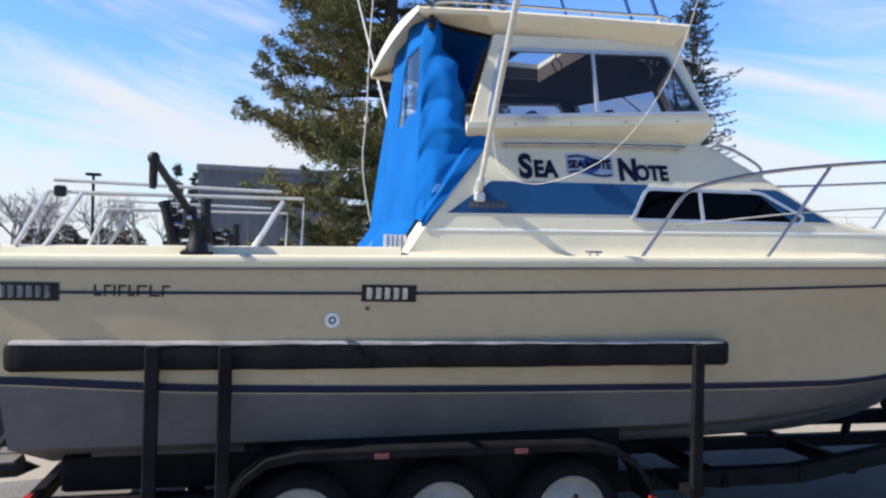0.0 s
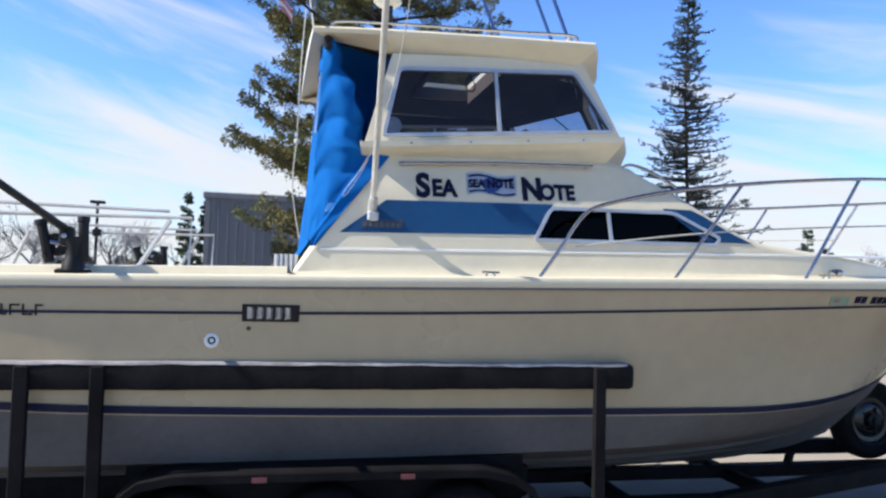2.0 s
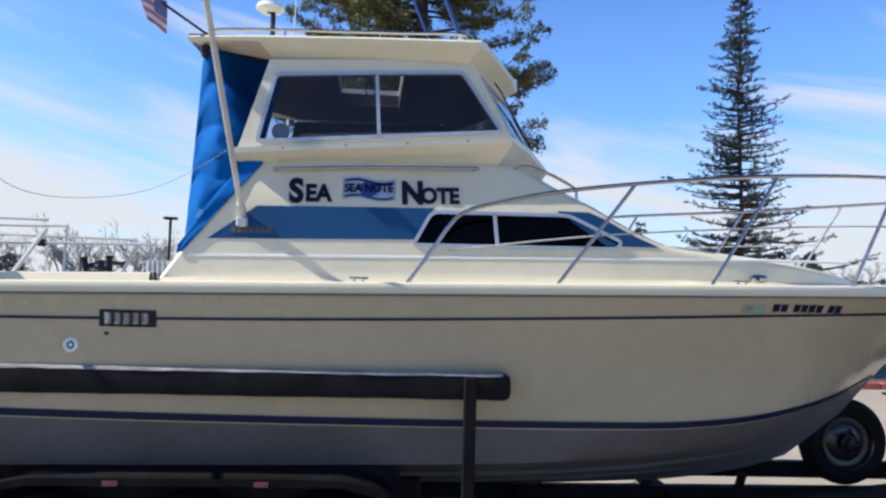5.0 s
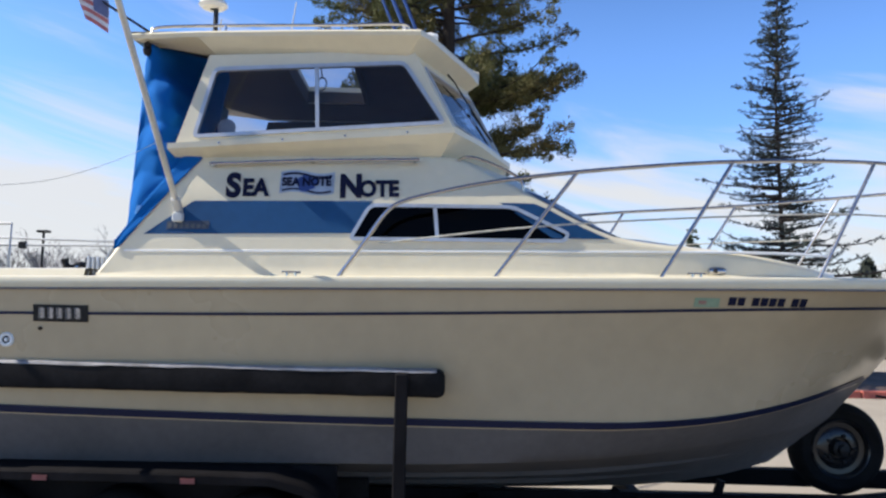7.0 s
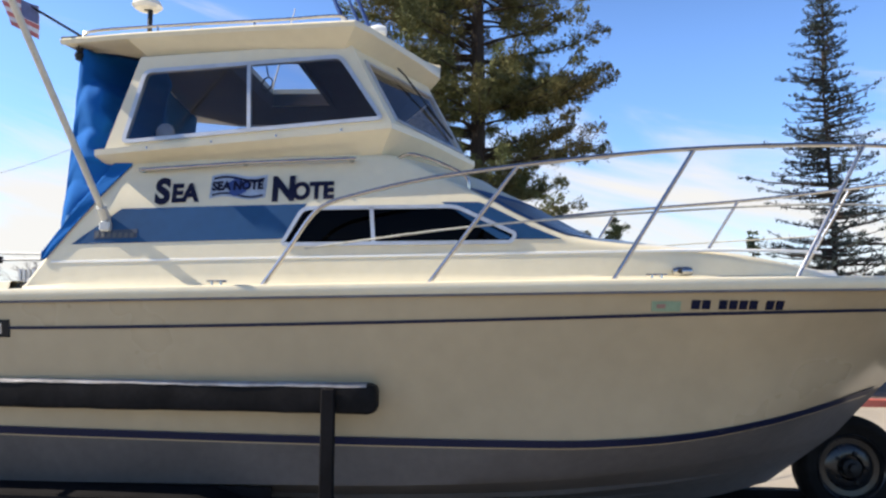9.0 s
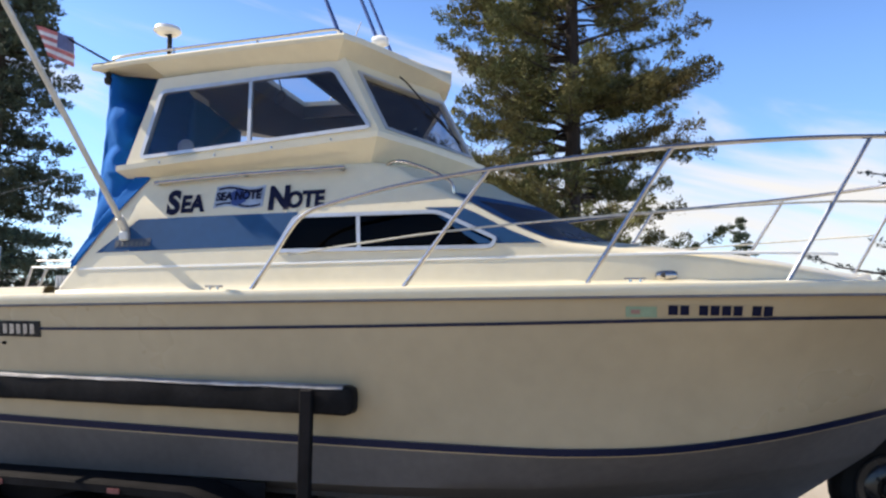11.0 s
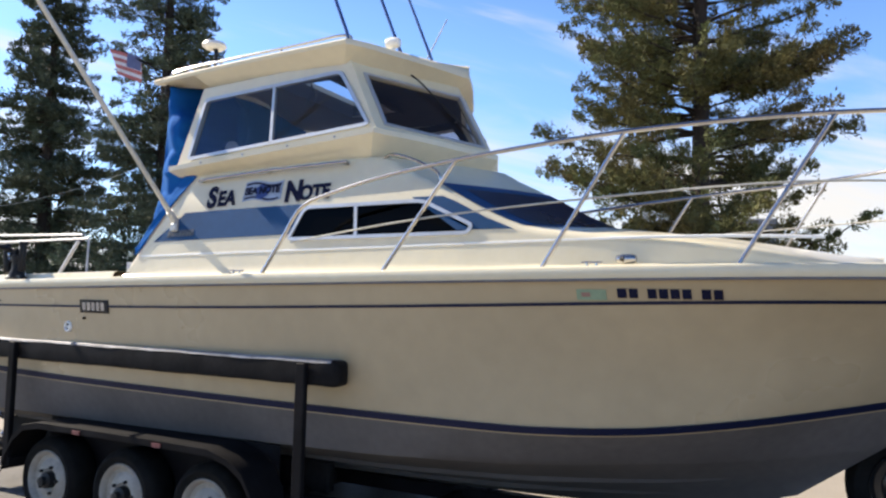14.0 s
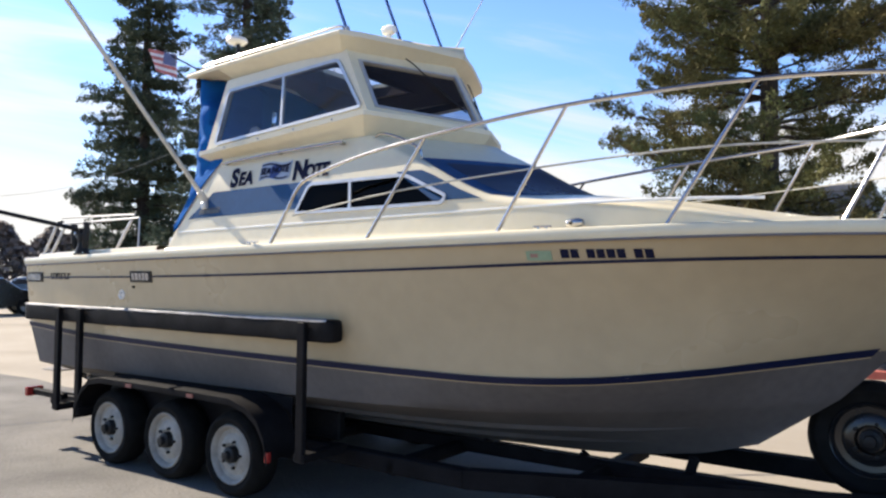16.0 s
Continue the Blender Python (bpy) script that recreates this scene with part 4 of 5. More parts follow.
rod_rack(0.36, 1)
for x, y in ((0.20, 0.36), (0.62, 2 * YC - 0.36)):
    part("rail_clamp", Mesh().box(x - 0.03, x + 0.03, y - 0.02, y + 0.025, 2.125, 2.185, 0.008), BLACK, boat, "small black clamp")
rod_rack(2 * YC - 0.36, -1)
for k in range(5):
    x = 2.0 + 0.028 * k
    part("rod_holder", Mesh().tube([(x, 0.34, 1.86), (x, 0.34, 1.975)], 0.013, 8), ALU, boat)

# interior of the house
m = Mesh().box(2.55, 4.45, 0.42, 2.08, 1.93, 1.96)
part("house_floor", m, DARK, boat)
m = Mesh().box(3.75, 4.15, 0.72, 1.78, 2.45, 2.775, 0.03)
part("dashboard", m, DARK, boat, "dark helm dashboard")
m = Mesh()
m.tube([(3.68 + 0.04 * math.sin(a), 0.85 + 0.17 * math.cos(a), 2.78 + 0.16 * math.sin(a)) for a in [2 * math.pi * k / 20 for k in range(21)]], 0.012, 6, cap=False)
m.tube([(3.68, 0.69, 2.78), (3.68, 1.01, 2.78)], 0.01, 6)
part("steering_wheel", m, BLACK, boat)
m = Mesh().box(3.0, 3.12, 0.62, 1.05, 2.35, 2.86, 0.04)
m.box(3.05, 3.42, 0.62, 1.05, 2.25, 2.38, 0.04)
part("helm_seat", m, DARK, boat)
m = Mesh().grid([[(x, y, z - 0.012) for x, y, z in roof_row(RI, under(f), f)] for f in (0.06, 0.2, 0.41, 0.75, 1.0)])
m.cut(in_hatch)
m.mirror(YC)
part("headliner", m, LINER, boat, "dark brown headliner", smooth=True)

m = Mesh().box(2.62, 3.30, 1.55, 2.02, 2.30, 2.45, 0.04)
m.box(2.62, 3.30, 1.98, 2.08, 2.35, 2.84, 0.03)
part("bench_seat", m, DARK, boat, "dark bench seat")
m = Mesh().box(3.42, 3.72, 1.60, 2.02, 2.50, 2.62, 0.04)
m.box(3.36, 3.46, 1.58, 2.04, 2.50, 2.98, 0.05)
part("mate_seat", m, mat("brown_vinyl", (0.09, 0.055, 0.038), 0.55, var=0.15, scale=6), boat, "brown vinyl seat with a tall back")
m = Mesh().lathe([(0.0, -0.02), (0.055, -0.015), (0.06, 0.0), (0.055, 0.015), (0.0, 0.02)], (2.72, 0.62, 2.86), "y", 18)
part("clock", m, PALE, boat, "pale round clock")

# ---- canvas curtain ----
curtain = thing("canvas_curtain", (2.3, YC, 1.9), "bright blue canvas curtain hanging from the hardtop over the cockpit", "curtain")
m = Mesh()
N, K = 72, 40
rows = []
for i in range(N + 1):
    f = i / N
    row = []
    for j in range(K + 1):
        g_ = j / K
        # forward edge follows the pillar, then sweeps aft down the cabin
        if f < 0.47:
            e = Vector((2.72 - 0.17 * f / 0.47, 0.43 - 0.02 * f / 0.47, 3.27 - 0.58 * f / 0.47))
        elif f < 0.54:
            w = (f - 0.47) / 0.07
            e = Vector((2.55 + 0.11 * w, 0.40 - 0.07 * w, 2.69 - 0.09 * w))
        else:
            w = (f - 0.54) / 0.46
            zz = 2.60 - 0.57 * w
            e = Vector((2.66 - 0.44 * w, side_y(2.4, zz) - 0.010, zz))
        a = Vector((2.245 - 0.055 * f, 0.46 - 0.06 * f, 3.34 - 1.32 * f))
        p = a.lerp(e, g_)
        drape = math.sin(math.pi * f)
        fold = 0.035 * math.sin(7 * g_ + 3 * f) * drape + 0.010 * math.sin(29 * f - 12 * g_ + math.sin(11 * g_)) * g_ + 0.004 * math.sin(47 * f + 13 * g_ + 3 * math.sin(9 * g_))
        # slack cloth hanging in swags across the panel
        swag = 1.0 - 2.0 * abs(math.sin(math.pi * (4.3 * f + 0.75 * g_) + 0.65 * math.sin(5 * g_ + 2 * f))) ** 0.8
        fold += 0.030 * swag * math.sin(math.pi * min(1.0, g_ * 1.1)) ** 0.7 * min(1.0, f * 5) * min(1.0, (1.02 - f) * 5)
        fold = fold if f < 0.54 else fold * (1 - g_ * 0.75)
        # the forward upper corner is drawn in under the roof, in the lee of the aft edge
        g0 = 0.10 + 1.75 * f + 0.05 * math.sin(40 * f)
        r = max(0.0, (g_ - g0) / max(0.05, 1.04 - g0)) if f < 0.5 else 0.0
        fold += 0.52 * math.sin(math.pi * min(1.0, 0.92 * r)) ** 0.6 * min(1.0, (0.5 - f) / 0.10, 0.3 + f / 0.09) if r > 0 else 0.0
        fold -= 0.06 * math.sin(math.pi * min(1.0, g_ / max(0.2, min(1.0, g0)))) * max(0.0, 1 - (f / 0.56) ** 2) if r == 0 else 0.0
        y = p.y + fold - 0.03 * math.sin(math.pi * f) * (1 - g_)
        if p.z < 1.93 + (p.x - 2.1) * 1.52:
            y = min(max(y, side_y(p.x, p.z) - 0.016), side_y(p.x, p.z) - 0.007 + 0.003 * math.sin(31 * f + 9 * g_))
        row.append((p.x, y, p.z + 0.085 * math.sin(math.pi * min(1.0, 0.9 * r)) * max(0.0, 1 - f / 0.2)))
    rows.append(row)
m.grid(rows)
patch = Mesh().grid([[(x, y - 0.007, z) for x, y, z in r[int(K * 0.42):int(K * 0.66)]] for r in rows[int(N * 0.80):int(N * 0.86)]])
side_panel = part("side_panel", m, CANVAS, curtain, "wrinkled blue canvas side", smooth=True, sharp=180)
part("sewn_patch", patch, mat("pale_blue_patch", (0.07, 0.24, 0.52), 0.8, var=0.1, scale=20), side_panel, "pale sewn label patch")
mod = side_panel.modifiers.new("thick", "SOLIDIFY")
mod.thickness = 0.004
m = Mesh()
rows = []
for i in range(N + 1):
    f = i / N
    z = 3.34 - 1.46 * f
    x0 = min(2.245 - 0.06 * f, 2.075 + (z - 1.88) / 1.52)
    y0 = 0.46 - 0.065 * f
    rows.append([(x0 + 0.08 * s * (1 - f) + 0.014 * math.sin(14 * s + 4 * f) * min(1.0, 8 * s), y0 + (2 * YC - 2 * y0) * s, z + 0.12 * math.sin(math.pi * s) * (1 - f)) for s in np.linspace(0, 1, 30)])
m.grid(rows)
vinyl = m.cut(lambda x, y, z: 0.62 < y < 1.3 and 2.78 < z < 3.22)
back = part("aft_panel", m, CANVAS, curtain, smooth=True, sharp=180)
mod = back.modifiers.new("thick", "SOLIDIFY")
mod.thickness = 0.004
pane = part("clear_window", vinyl, VINYL, curtain, "clear vinyl window in the canvas", smooth=True, sharp=180)
pane.visible_shadow = False

part("strap_bundle", Mesh().lathe([(0.0, -0.05), (0.022, -0.04), (0.03, -0.01), (0.018, 0.012), (0.028, 0.03), (0.0, 0.05)], (2.265, 0.39, 3.30), "z", 10), BLACK, curtain, "gathered black strap at the curtain's corner", smooth=True)

# ---- flag ----
flag = thing("small_flag", (2.33, 0.45, 3.40), "small faded red, white and blue flag on a black staff", "flag")
part("staff", Mesh().tube([(2.34, 0.44, 3.37), (1.90, 0.25, 3.62)], 0.008, 6), BLACK, flag)
CLOTH_R = mat("flag_red", (0.55, 0.16, 0.15), 0.8, var=0.1, scale=20)
CLOTH_W = mat("flag_white", (0.75, 0.70, 0.70), 0.8, var=0.1, scale=20)
CLOTH_B = mat("flag_blue", (0.13, 0.15, 0.28), 0.8, var=0.1, scale=20)
fl0 = lambda s, t: (2.04 - 0.15 * s + 0.08 * t * s, 0.31 - 0.16 * s + 0.02 * math.sin(6 * s + 2 * t), 3.57 + 0.03 * s - 0.20 * t)
for k in range(7):
    part("flag_stripe", Mesh().grid([[fl0(s, t) for s in np.linspace(0, 1, 9)] for t in (k / 7, (k + 1) / 7)]), CLOTH_R if k % 2 == 0 else CLOTH_W, flag, smooth=True)
part("flag_field", Mesh().grid([[tuple(Vector(fl0(s, t)) + Vector((0, -0.004, 0))) for s in np.linspace(0, 0.45, 5)] for t in np.linspace(0, 0.55, 3)]), CLOTH_B, flag)

# ---- downriggers ----
def downrigger(x, y, label, o=1, h=1.0, reach=0.99, tip_z=2.228):
    """Boom on a stout pedestal between two holder tubes; o turns it outboard, h scales its height."""
    b = deck_z(x) + 0.001
    up = lambda dz: b + dz * h
    t = thing("downrigger", (x, y, b), label, "downrigger", "downriggers")
    base = part("base", Mesh().box(x - 0.085, x + 0.085, y - 0.045, y + 0.045, b, b + 0.022, 0.006), BLACK, t)
    for dx in (-0.068, 0.068):
        for dy in (-0.03, 0.03):
            part("bolt", Mesh().lathe([(0.008, 0.0), (0.008, 0.006), (0.0, 0.008)], (x + dx, y + dy, b + 0.021), "z", 6), STEEL, base)
    part("pedestal", Mesh().lathe([(0.062, 0.018), (0.058, 0.05), (0.044, 0.085 * h), (0.040, 0.14 * h), (0.050, 0.17 * h), (0.048, 0.20 * h), (0.0, 0.205 * h)], (x, y, b), "z", 14), BLACK, t, smooth=True)
    head = part("swivel_head", Mesh().box(x - 0.075, x - 0.005, y - 0.035, y + 0.05, up(0.15), up(0.255), 0.014), BLACK, t, "black gear housing")
    part("knob", Mesh().lathe([(0.0, -0.022), (0.014, -0.020), (0.016, 0.0), (0.0, 0.0)], (x - 0.04, y - 0.035, up(0.20)), "y", 10), CHROME, head, "small bright knob")
    m = Mesh().lathe([(0.02, -0.035), (0.058, -0.035), (0.062, -0.028), (0.036, -0.02), (0.036, 0.02), (0.062, 0.028), (0.058, 0.035), (0.02, 0.035)], (x - 0.10, y + 0.05, up(0.155)), "y", 18)
    reel = part("spool", m, BLACK, t)
    part("crank", Mesh().tube([(x - 0.10, y + 0.01, up(0.155)), (x - 0.135, y - 0.012, up(0.10)), (x - 0.135, y - 0.05, up(0.10))], 0.008, 6), BLACK, reel)
    tip = (x - 0.118, y - reach * o, tip_z)
    part("arm", Mesh().tube([(x - 0.02, y + 0.03 * o, up(0.18)), (x - 0.048, y - 0.04 * o, up(0.245)), tip], [0.024, 0.021, 0.017], 10), BLACK, t, "black boom arm", smooth=True)
    m = Mesh().lathe([(0.0, -0.128 * h), (0.014, -0.125 * h), (0.017, -0.10 * h), (0.017, -0.02), (0.024, -0.01), (0.025, 0.008), (0.016, 0.022), (0.0, 0.026)], tip, "z", 12)
    part("arm_tip", m, BLACK, t, smooth=True)
    for xa, za, xb, zb in ((-0.118, 0.055, -0.176, 0.285), (0.050, 0.065, 0.038, 0.308)):
        a, e = Vector((x + xa, y, up(za))), Vector((x + xb, y + 0.015, up(zb)))
        k = (e - a).normalized()
        holder = part("rod_tube", Mesh().tube([a, a + k * 0.01, e - k * 0.028, e - k * 0.024, e], [0.022, 0.029, 0.027, 0.033, 0.033], 12), BLACK, t, smooth=True)
        mid = a.lerp(e, 0.5)
        part("clamp", Mesh().tube([mid, (x + math.copysign(0.03, xa), y, up(0.155))], 0.014, 8), CHROME if xa < 0 else BLACK, holder)
    return t


downrigger(0.928, 0.168, "black downrigger with a boom arm bolted on the gunwale")
downrigger(1.06, 2 * YC - 0.168, "low black downrigger on the far gunwale", -1, 0.78, 0.9, 2.03)

# ---- ropes ----
rope2 = thing("halyard_rope", (2.2, 2.2, 2.1), "thin pale rope hanging from the far outrigger pole", "rope")
part("line", Mesh().tube(bez([(2.19, 2.21, 4.2), (2.16, 2.2, 3.6), (2.15, 2.2, 3.06), (2.13, 2.2, 2.57), (2.24, 2.2, 1.98)]), 0.006, 6), ROPE, rope2, smooth=True)
part("float", Mesh().lathe([(0.0, -0.03), (0.018, -0.02), (0.022, 0.0), (0.018, 0.02), (0.0, 0.03)], (2.148, 2.2, 3.0), "z", 10), ROPE, rope2)

rope = thing("halyard_rope", (2.45, -1.1, 2.15), "thin white rope looped from the outrigger pole", "rope")
tip = base + d * 4.3
part("loop", Mesh().tube(bez([base + d * 0.48, (2.42, -0.42, 2.42), (2.31, -0.85, 2.25), (2.23, -1.35, 2.15), (2.19, -1.78, 2.12), (2.22, -2.12, 2.18), (2.26, -2.36, 2.38), (2.28, -2.50, 2.75), (2.30, -2.62, 3.6), tip]), 0.0013, 6), ROPE, rope, smooth=True)

# trim tabs under the transom
for y in (0.66, 2 * YC - 0.66):
    tab = part("trim_tab", Mesh().box(-0.30, -0.02, y - 0.17, y + 0.17, 0.645, 0.66, 0.004), BOTTOM, boat, "painted trim tab")
    part("ram", Mesh().tube([(-0.18, y, 0.66), (-0.04, y, 0.85)], 0.018, 8), BLACK, tab)

# sterndrive
m = Mesh().prism([(-0.07, YC - 0.09, 1.02), (-0.07, YC + 0.09, 1.02), (-0.07, YC + 0.12, 0.55), (-0.07, YC - 0.12, 0.55)], [(-0.34, YC - 0.08, 1.06), (-0.34, YC + 0.08, 1.06), (-0.34, YC + 0.09, 0.60), (-0.34, YC - 0.09, 0.60)])
drive = part("sterndrive", m, BLACK, boat, "dark sterndrive leg at the transom")
m = Mesh().prism([(-0.22, YC - 0.05, 0.62), (-0.22, YC + 0.05, 0.62), (-0.14, YC + 0.03, 0.40), (-0.14, YC - 0.03, 0.40)], [(-0.55, YC - 0.05, 0.62), (-0.55, YC + 0.05, 0.62), (-0.42, YC + 0.03, 0.40), (-0.42, YC - 0.03, 0.40)])
part("lower_leg", m, BLACK, drive)
part("cavitation_plate", Mesh().box(-0.72, -0.10, YC - 0.12, YC + 0.12, 0.60, 0.62, 0.005), BLACK, drive)
part("gear_housing", Mesh().lathe([(0.0, -0.62), (0.05, -0.58), (0.065, -0.40), (0.06, -0.2), (0.0, -0.06)], (0, YC, 0.42), "x", 14), BLACK, drive, smooth=True)
for k in range(3):
    a = 2 * math.pi * k / 3 + 0.4
    o = Vector((-0.60, YC, 0.42))
    e = Vector((0, math.cos(a), math.sin(a)))
    h = Vector((0.35, -math.sin(a), math.cos(a))).normalized()
    blade = [o + e * 0.05 - h * 0.04, o + e * 0.13 - h * 0.09, o + e * 0.19 - h * 0.03, o + e * 0.18 + h * 0.05, o + e * 0.05 + h * 0.04]
    part("propeller_blade", Mesh().prism([p + Vector((0.006, 0, 0)) for p in blade], [p - Vector((0.006, 0, 0)) for p in blade]), CHROME, drive, "bright metal propeller blade")

# ---- trailer ----
trailer = thing("boat_trailer", (3.0, YC, 0.0), "black steel triple axle boat trailer with padded side bunks", "trailer")
for side in (1, -1):
    fl = (lambda v: v) if side > 0 else (lambda v: 2 * YC - v)
    def bx(x0, x1, y0, y1, z0, z1, c=0.0):
        a, b = sorted((fl(y0), fl(y1)))
        return Mesh().box(x0, x1, a, b, z0, z1, c)
    rows = []
    for x, k in ((0.0, 0.55), (0.012, 0.86), (0.04, 1.0), *[(0.1 + 0.1 * i, 1.0) for i in range(40)], (4.14, 1.0), (4.168, 0.86), (4.18, 0.55)):
        sag = 0.0012 * math.sin(5.1 * x) + 0.0010 * math.sin(13.7 * x + 1) + 0.0006 * math.sin(31 * x)
        rows.append([(x, fl(0.065 + (0.065 + sag) * k * abs(math.cos(a)) ** 0.27 * (1 if math.cos(a) > 0 else -1)), 1.2815 + (0.0765 + sag) * k * abs(math.sin(a)) ** 0.27 * (1 if math.sin(a) > 0 else -1)) for a in [2 * math.pi * i / 24 for i in range(24)]])
    m = Mesh().grid(rows, close=True)
    m.poly(rows[0])
    m.poly(rows[-1])
    bunk = part("side_bunk", m, CARPET, trailer, "black padded guide bunk", smooth=True, sharp=50)
    # pale strip painted along the bunk's top edge as its sunlit line
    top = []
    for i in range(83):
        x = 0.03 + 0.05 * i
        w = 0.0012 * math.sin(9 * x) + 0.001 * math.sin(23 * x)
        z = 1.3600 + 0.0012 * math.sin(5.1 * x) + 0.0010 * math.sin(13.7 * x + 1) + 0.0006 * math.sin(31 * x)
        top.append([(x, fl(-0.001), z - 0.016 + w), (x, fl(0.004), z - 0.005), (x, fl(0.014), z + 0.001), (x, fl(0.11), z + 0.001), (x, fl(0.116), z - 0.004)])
    part("bunk_top", Mesh().grid(top), SUNLIT_VINYL, bunk, "upper face of the wrap in a pale sunlit colour")
    for x in (0.725, 1.095, 3.935):
        part("bunk_post", bx(x - 0.036, x + 0.036, -0.045, -0.003, 0.39, 1.34, 0.006), TRAILER, trailer)
        part("post_bracket", bx(x - 0.05, x + 0.05, -0.04, 0.40, 0.395, 0.45), TRAILER, trailer)
    part("frame_rail", bx(-0.15, 5.0, 0.36, 0.46, 0.31, 0.43, 0.01), TRAILER, trailer)
    rows = [[(5.0, 0.36, 0.31), (5.0, 0.36, 0.43), (5.0, 0.46, 0.43), (5.0, 0.46, 0.31)], [(8.4, YC - 0.14, 0.46), (8.4, YC - 0.14, 0.59), (8.4, YC - 0.055, 0.59), (8.4, YC - 0.055, 0.46)]]
    rows = [[(x, fl(y), z) for x, y, z in r] for r in rows]
    part("tongue_rail", Mesh().grid(rows, close=True), TRAILER, trailer)
    part("keel_bunk", bx(0.15, 3.7, 0.60, 0.68, 0.40, 0.615, 0.012), CARPET, trailer, "black carpeted bunk under the hull")
    # fender
    prof = [(1.08, 0.36), (1.12, 0.52), (1.20, 0.64), (1.32, 0.73), (1.50, 0.762), (2.0, 0.765), (2.7, 0.765), (3.22, 0.76), (3.40, 0.715), (3.52, 0.64), (3.60, 0.52), (3.64, 0.36)]
    m = Mesh().grid([[(x, fl(y), z - dz) for y, dz in ((-0.06, 0.05), (-0.06, 0.006), (-0.045, 0.0), (0.24, 0.0), (0.24, 0.02))] for x, z in prof])
    fd = part("fender", m, TRAILER, trailer, "long black steel fender", smooth=True)
    skirt = []
    for k, (x, z) in enumerate(prof):
        skirt.append([(x, fl(-0.05), z), (x, fl(-0.05), max(z - (0.05 if 0 < k < len(prof) - 1 else 0.02), 0.34))])
    part("skirt", Mesh().grid(skirt), TRAILER, fd)
    part("inner_panel", bx(1.2, 3.55, 0.262, 0.272, 0.30, 0.76), TRAILER, fd)
    for x in (1.95, 2.77):
        part("marker", bx(x - 0.04, x + 0.04, -0.068, -0.058, 0.715, 0.742), MARKER, fd, "small faded red marker")
    part("front_marker", bx(3.61, 3.65, -0.055, -0.03, 0.35, 0.42), REDLENS, fd, "red front marker")
    part("tail_bracket", bx(0.14, 0.70, 0.04, 0.10, 0.47, 0.53, 0.01), TRAILER, trailer)
    part("tail_lamp", bx(0.09, 0.14, -0.01, 0.15, 0.455, 0.545, 0.008), REDLENS, trailer, "red tail lamp")
for x in (0.0, 0.9, 2.0, 3.3, 4.4, 5.6):
    w = 0.89 if x < 5.2 else 0.72
    part("crossmember", Mesh().box(x - 0.04, x + 0.04, YC - w, YC + w, 0.30, 0.395, 0.008), TRAILER, trailer)
part("keel_beam", Mesh().box(0.2, 8.9, YC - 0.05, YC + 0.05, 0.32, 0.42, 0.008), TRAILER, trailer)
for x in (1.51, 2.33, 3.135):
    part("axle", Mesh().tube([(x, 0.15, 0.32), (x, 2 * YC - 0.15, 0.32)], 0.04, 10), TRAILER, trailer)
for x in (4.6, 5.4, 6.15):
    part("roller_arm", Mesh().tube([(x, YC, 0.38), (x + 0.04, YC, keel_z(x) - 0.01)], 0.035, 8), TRAILER, trailer)
part("winch_post", Mesh().box(7.64, 7.74, YC - 0.05, YC + 0.05, 0.42, 1.26, 0.01), TRAILER, trailer)
m = Mesh().lathe([(0.05, -0.11), (0.09, -0.10), (0.07, 0.0), (0.09, 0.10), (0.05, 0.11)], (7.56, YC, 1.32), "y", 16)
part("bow_stop", m, BLACK, trailer, "black rubber bow roller", smooth=True)
wn_ = part("winch", Mesh().lathe([(0.03, -0.10), (0.10, -0.09), (0.10, -0.07), (0.05, -0.06), (0.05, 0.06), (0.10, 0.07), (0.10, 0.09), (0.03, 0.10)], (7.62, YC, 1.10), "y", 18), BLACK, trailer, "black hand winch", smooth=True)
part("strap", Mesh().tube([(7.55, YC, 1.13), (7.44, YC, 1.12), (7.32, YC, 1.14)], 0.012, 6), BLACK, wn_)


def wheel(name, at, r, rim_r, w, label, parent=None, rim_mat=RIM):
    c = Vector(at)
    t = part(name, Mesh().lathe([(rim_r, 0.0), (rim_r + 0.02, -0.008), (r * 0.80, -0.011), (r * 0.82, -0.016), (r * 0.86, -0.016), (r * 0.88, -0.010), (r * 0.955, 0.005), (r, 0.035), (r, w - 0.035), (r * 0.955, w - 0.005), (r * 0.86, w), (rim_r, w)], c, "y", 40), RUBBER, parent, label, smooth=True)
    rim = part("rim", Mesh().lathe([(rim_r + 0.006, -0.004), (rim_r, -0.012), (rim_r * 0.93, 0.0), (rim_r * 0.88, 0.03), (rim_r * 0.72, 0.035), (rim_r * 0.60, 0.015), (rim_r * 0.40, 0.012), (rim_r * 0.33, 0.03), (0.0, 0.03)], c, "y", 36), rim_mat, t, "steel rim", smooth=True)
    part("hub", Mesh().lathe([(rim_r * 0.30, 0.03), (rim_r * 0.28, -0.02), (rim_r * 0.17, -0.03), (rim_r * 0.15, -0.06), (0.0, -0.065)], c, "y", 16), BLACK, rim)
    for k in range(5):
        a = 2 * math.pi * k / 5
        part("lug_nut", Mesh().lathe([(0.012, 0.02), (0.012, -0.008), (0.0, -0.01)], c + Vector((rim_r * 0.46 * math.cos(a), 0, rim_r * 0.46 * math.sin(a))), "y", 6), BLACK, rim)
    return t


for x in (1.51, 2.33, 3.135):
    wheel("wheel", (x, 0.04, 0.318), 0.318, 0.215, 0.20, "black trailer tyre", trailer)
    wheel("wheel", (x, 2 * YC - 0.24, 0.318), 0.318, 0.215, 0.20, "black trailer tyre", trailer)


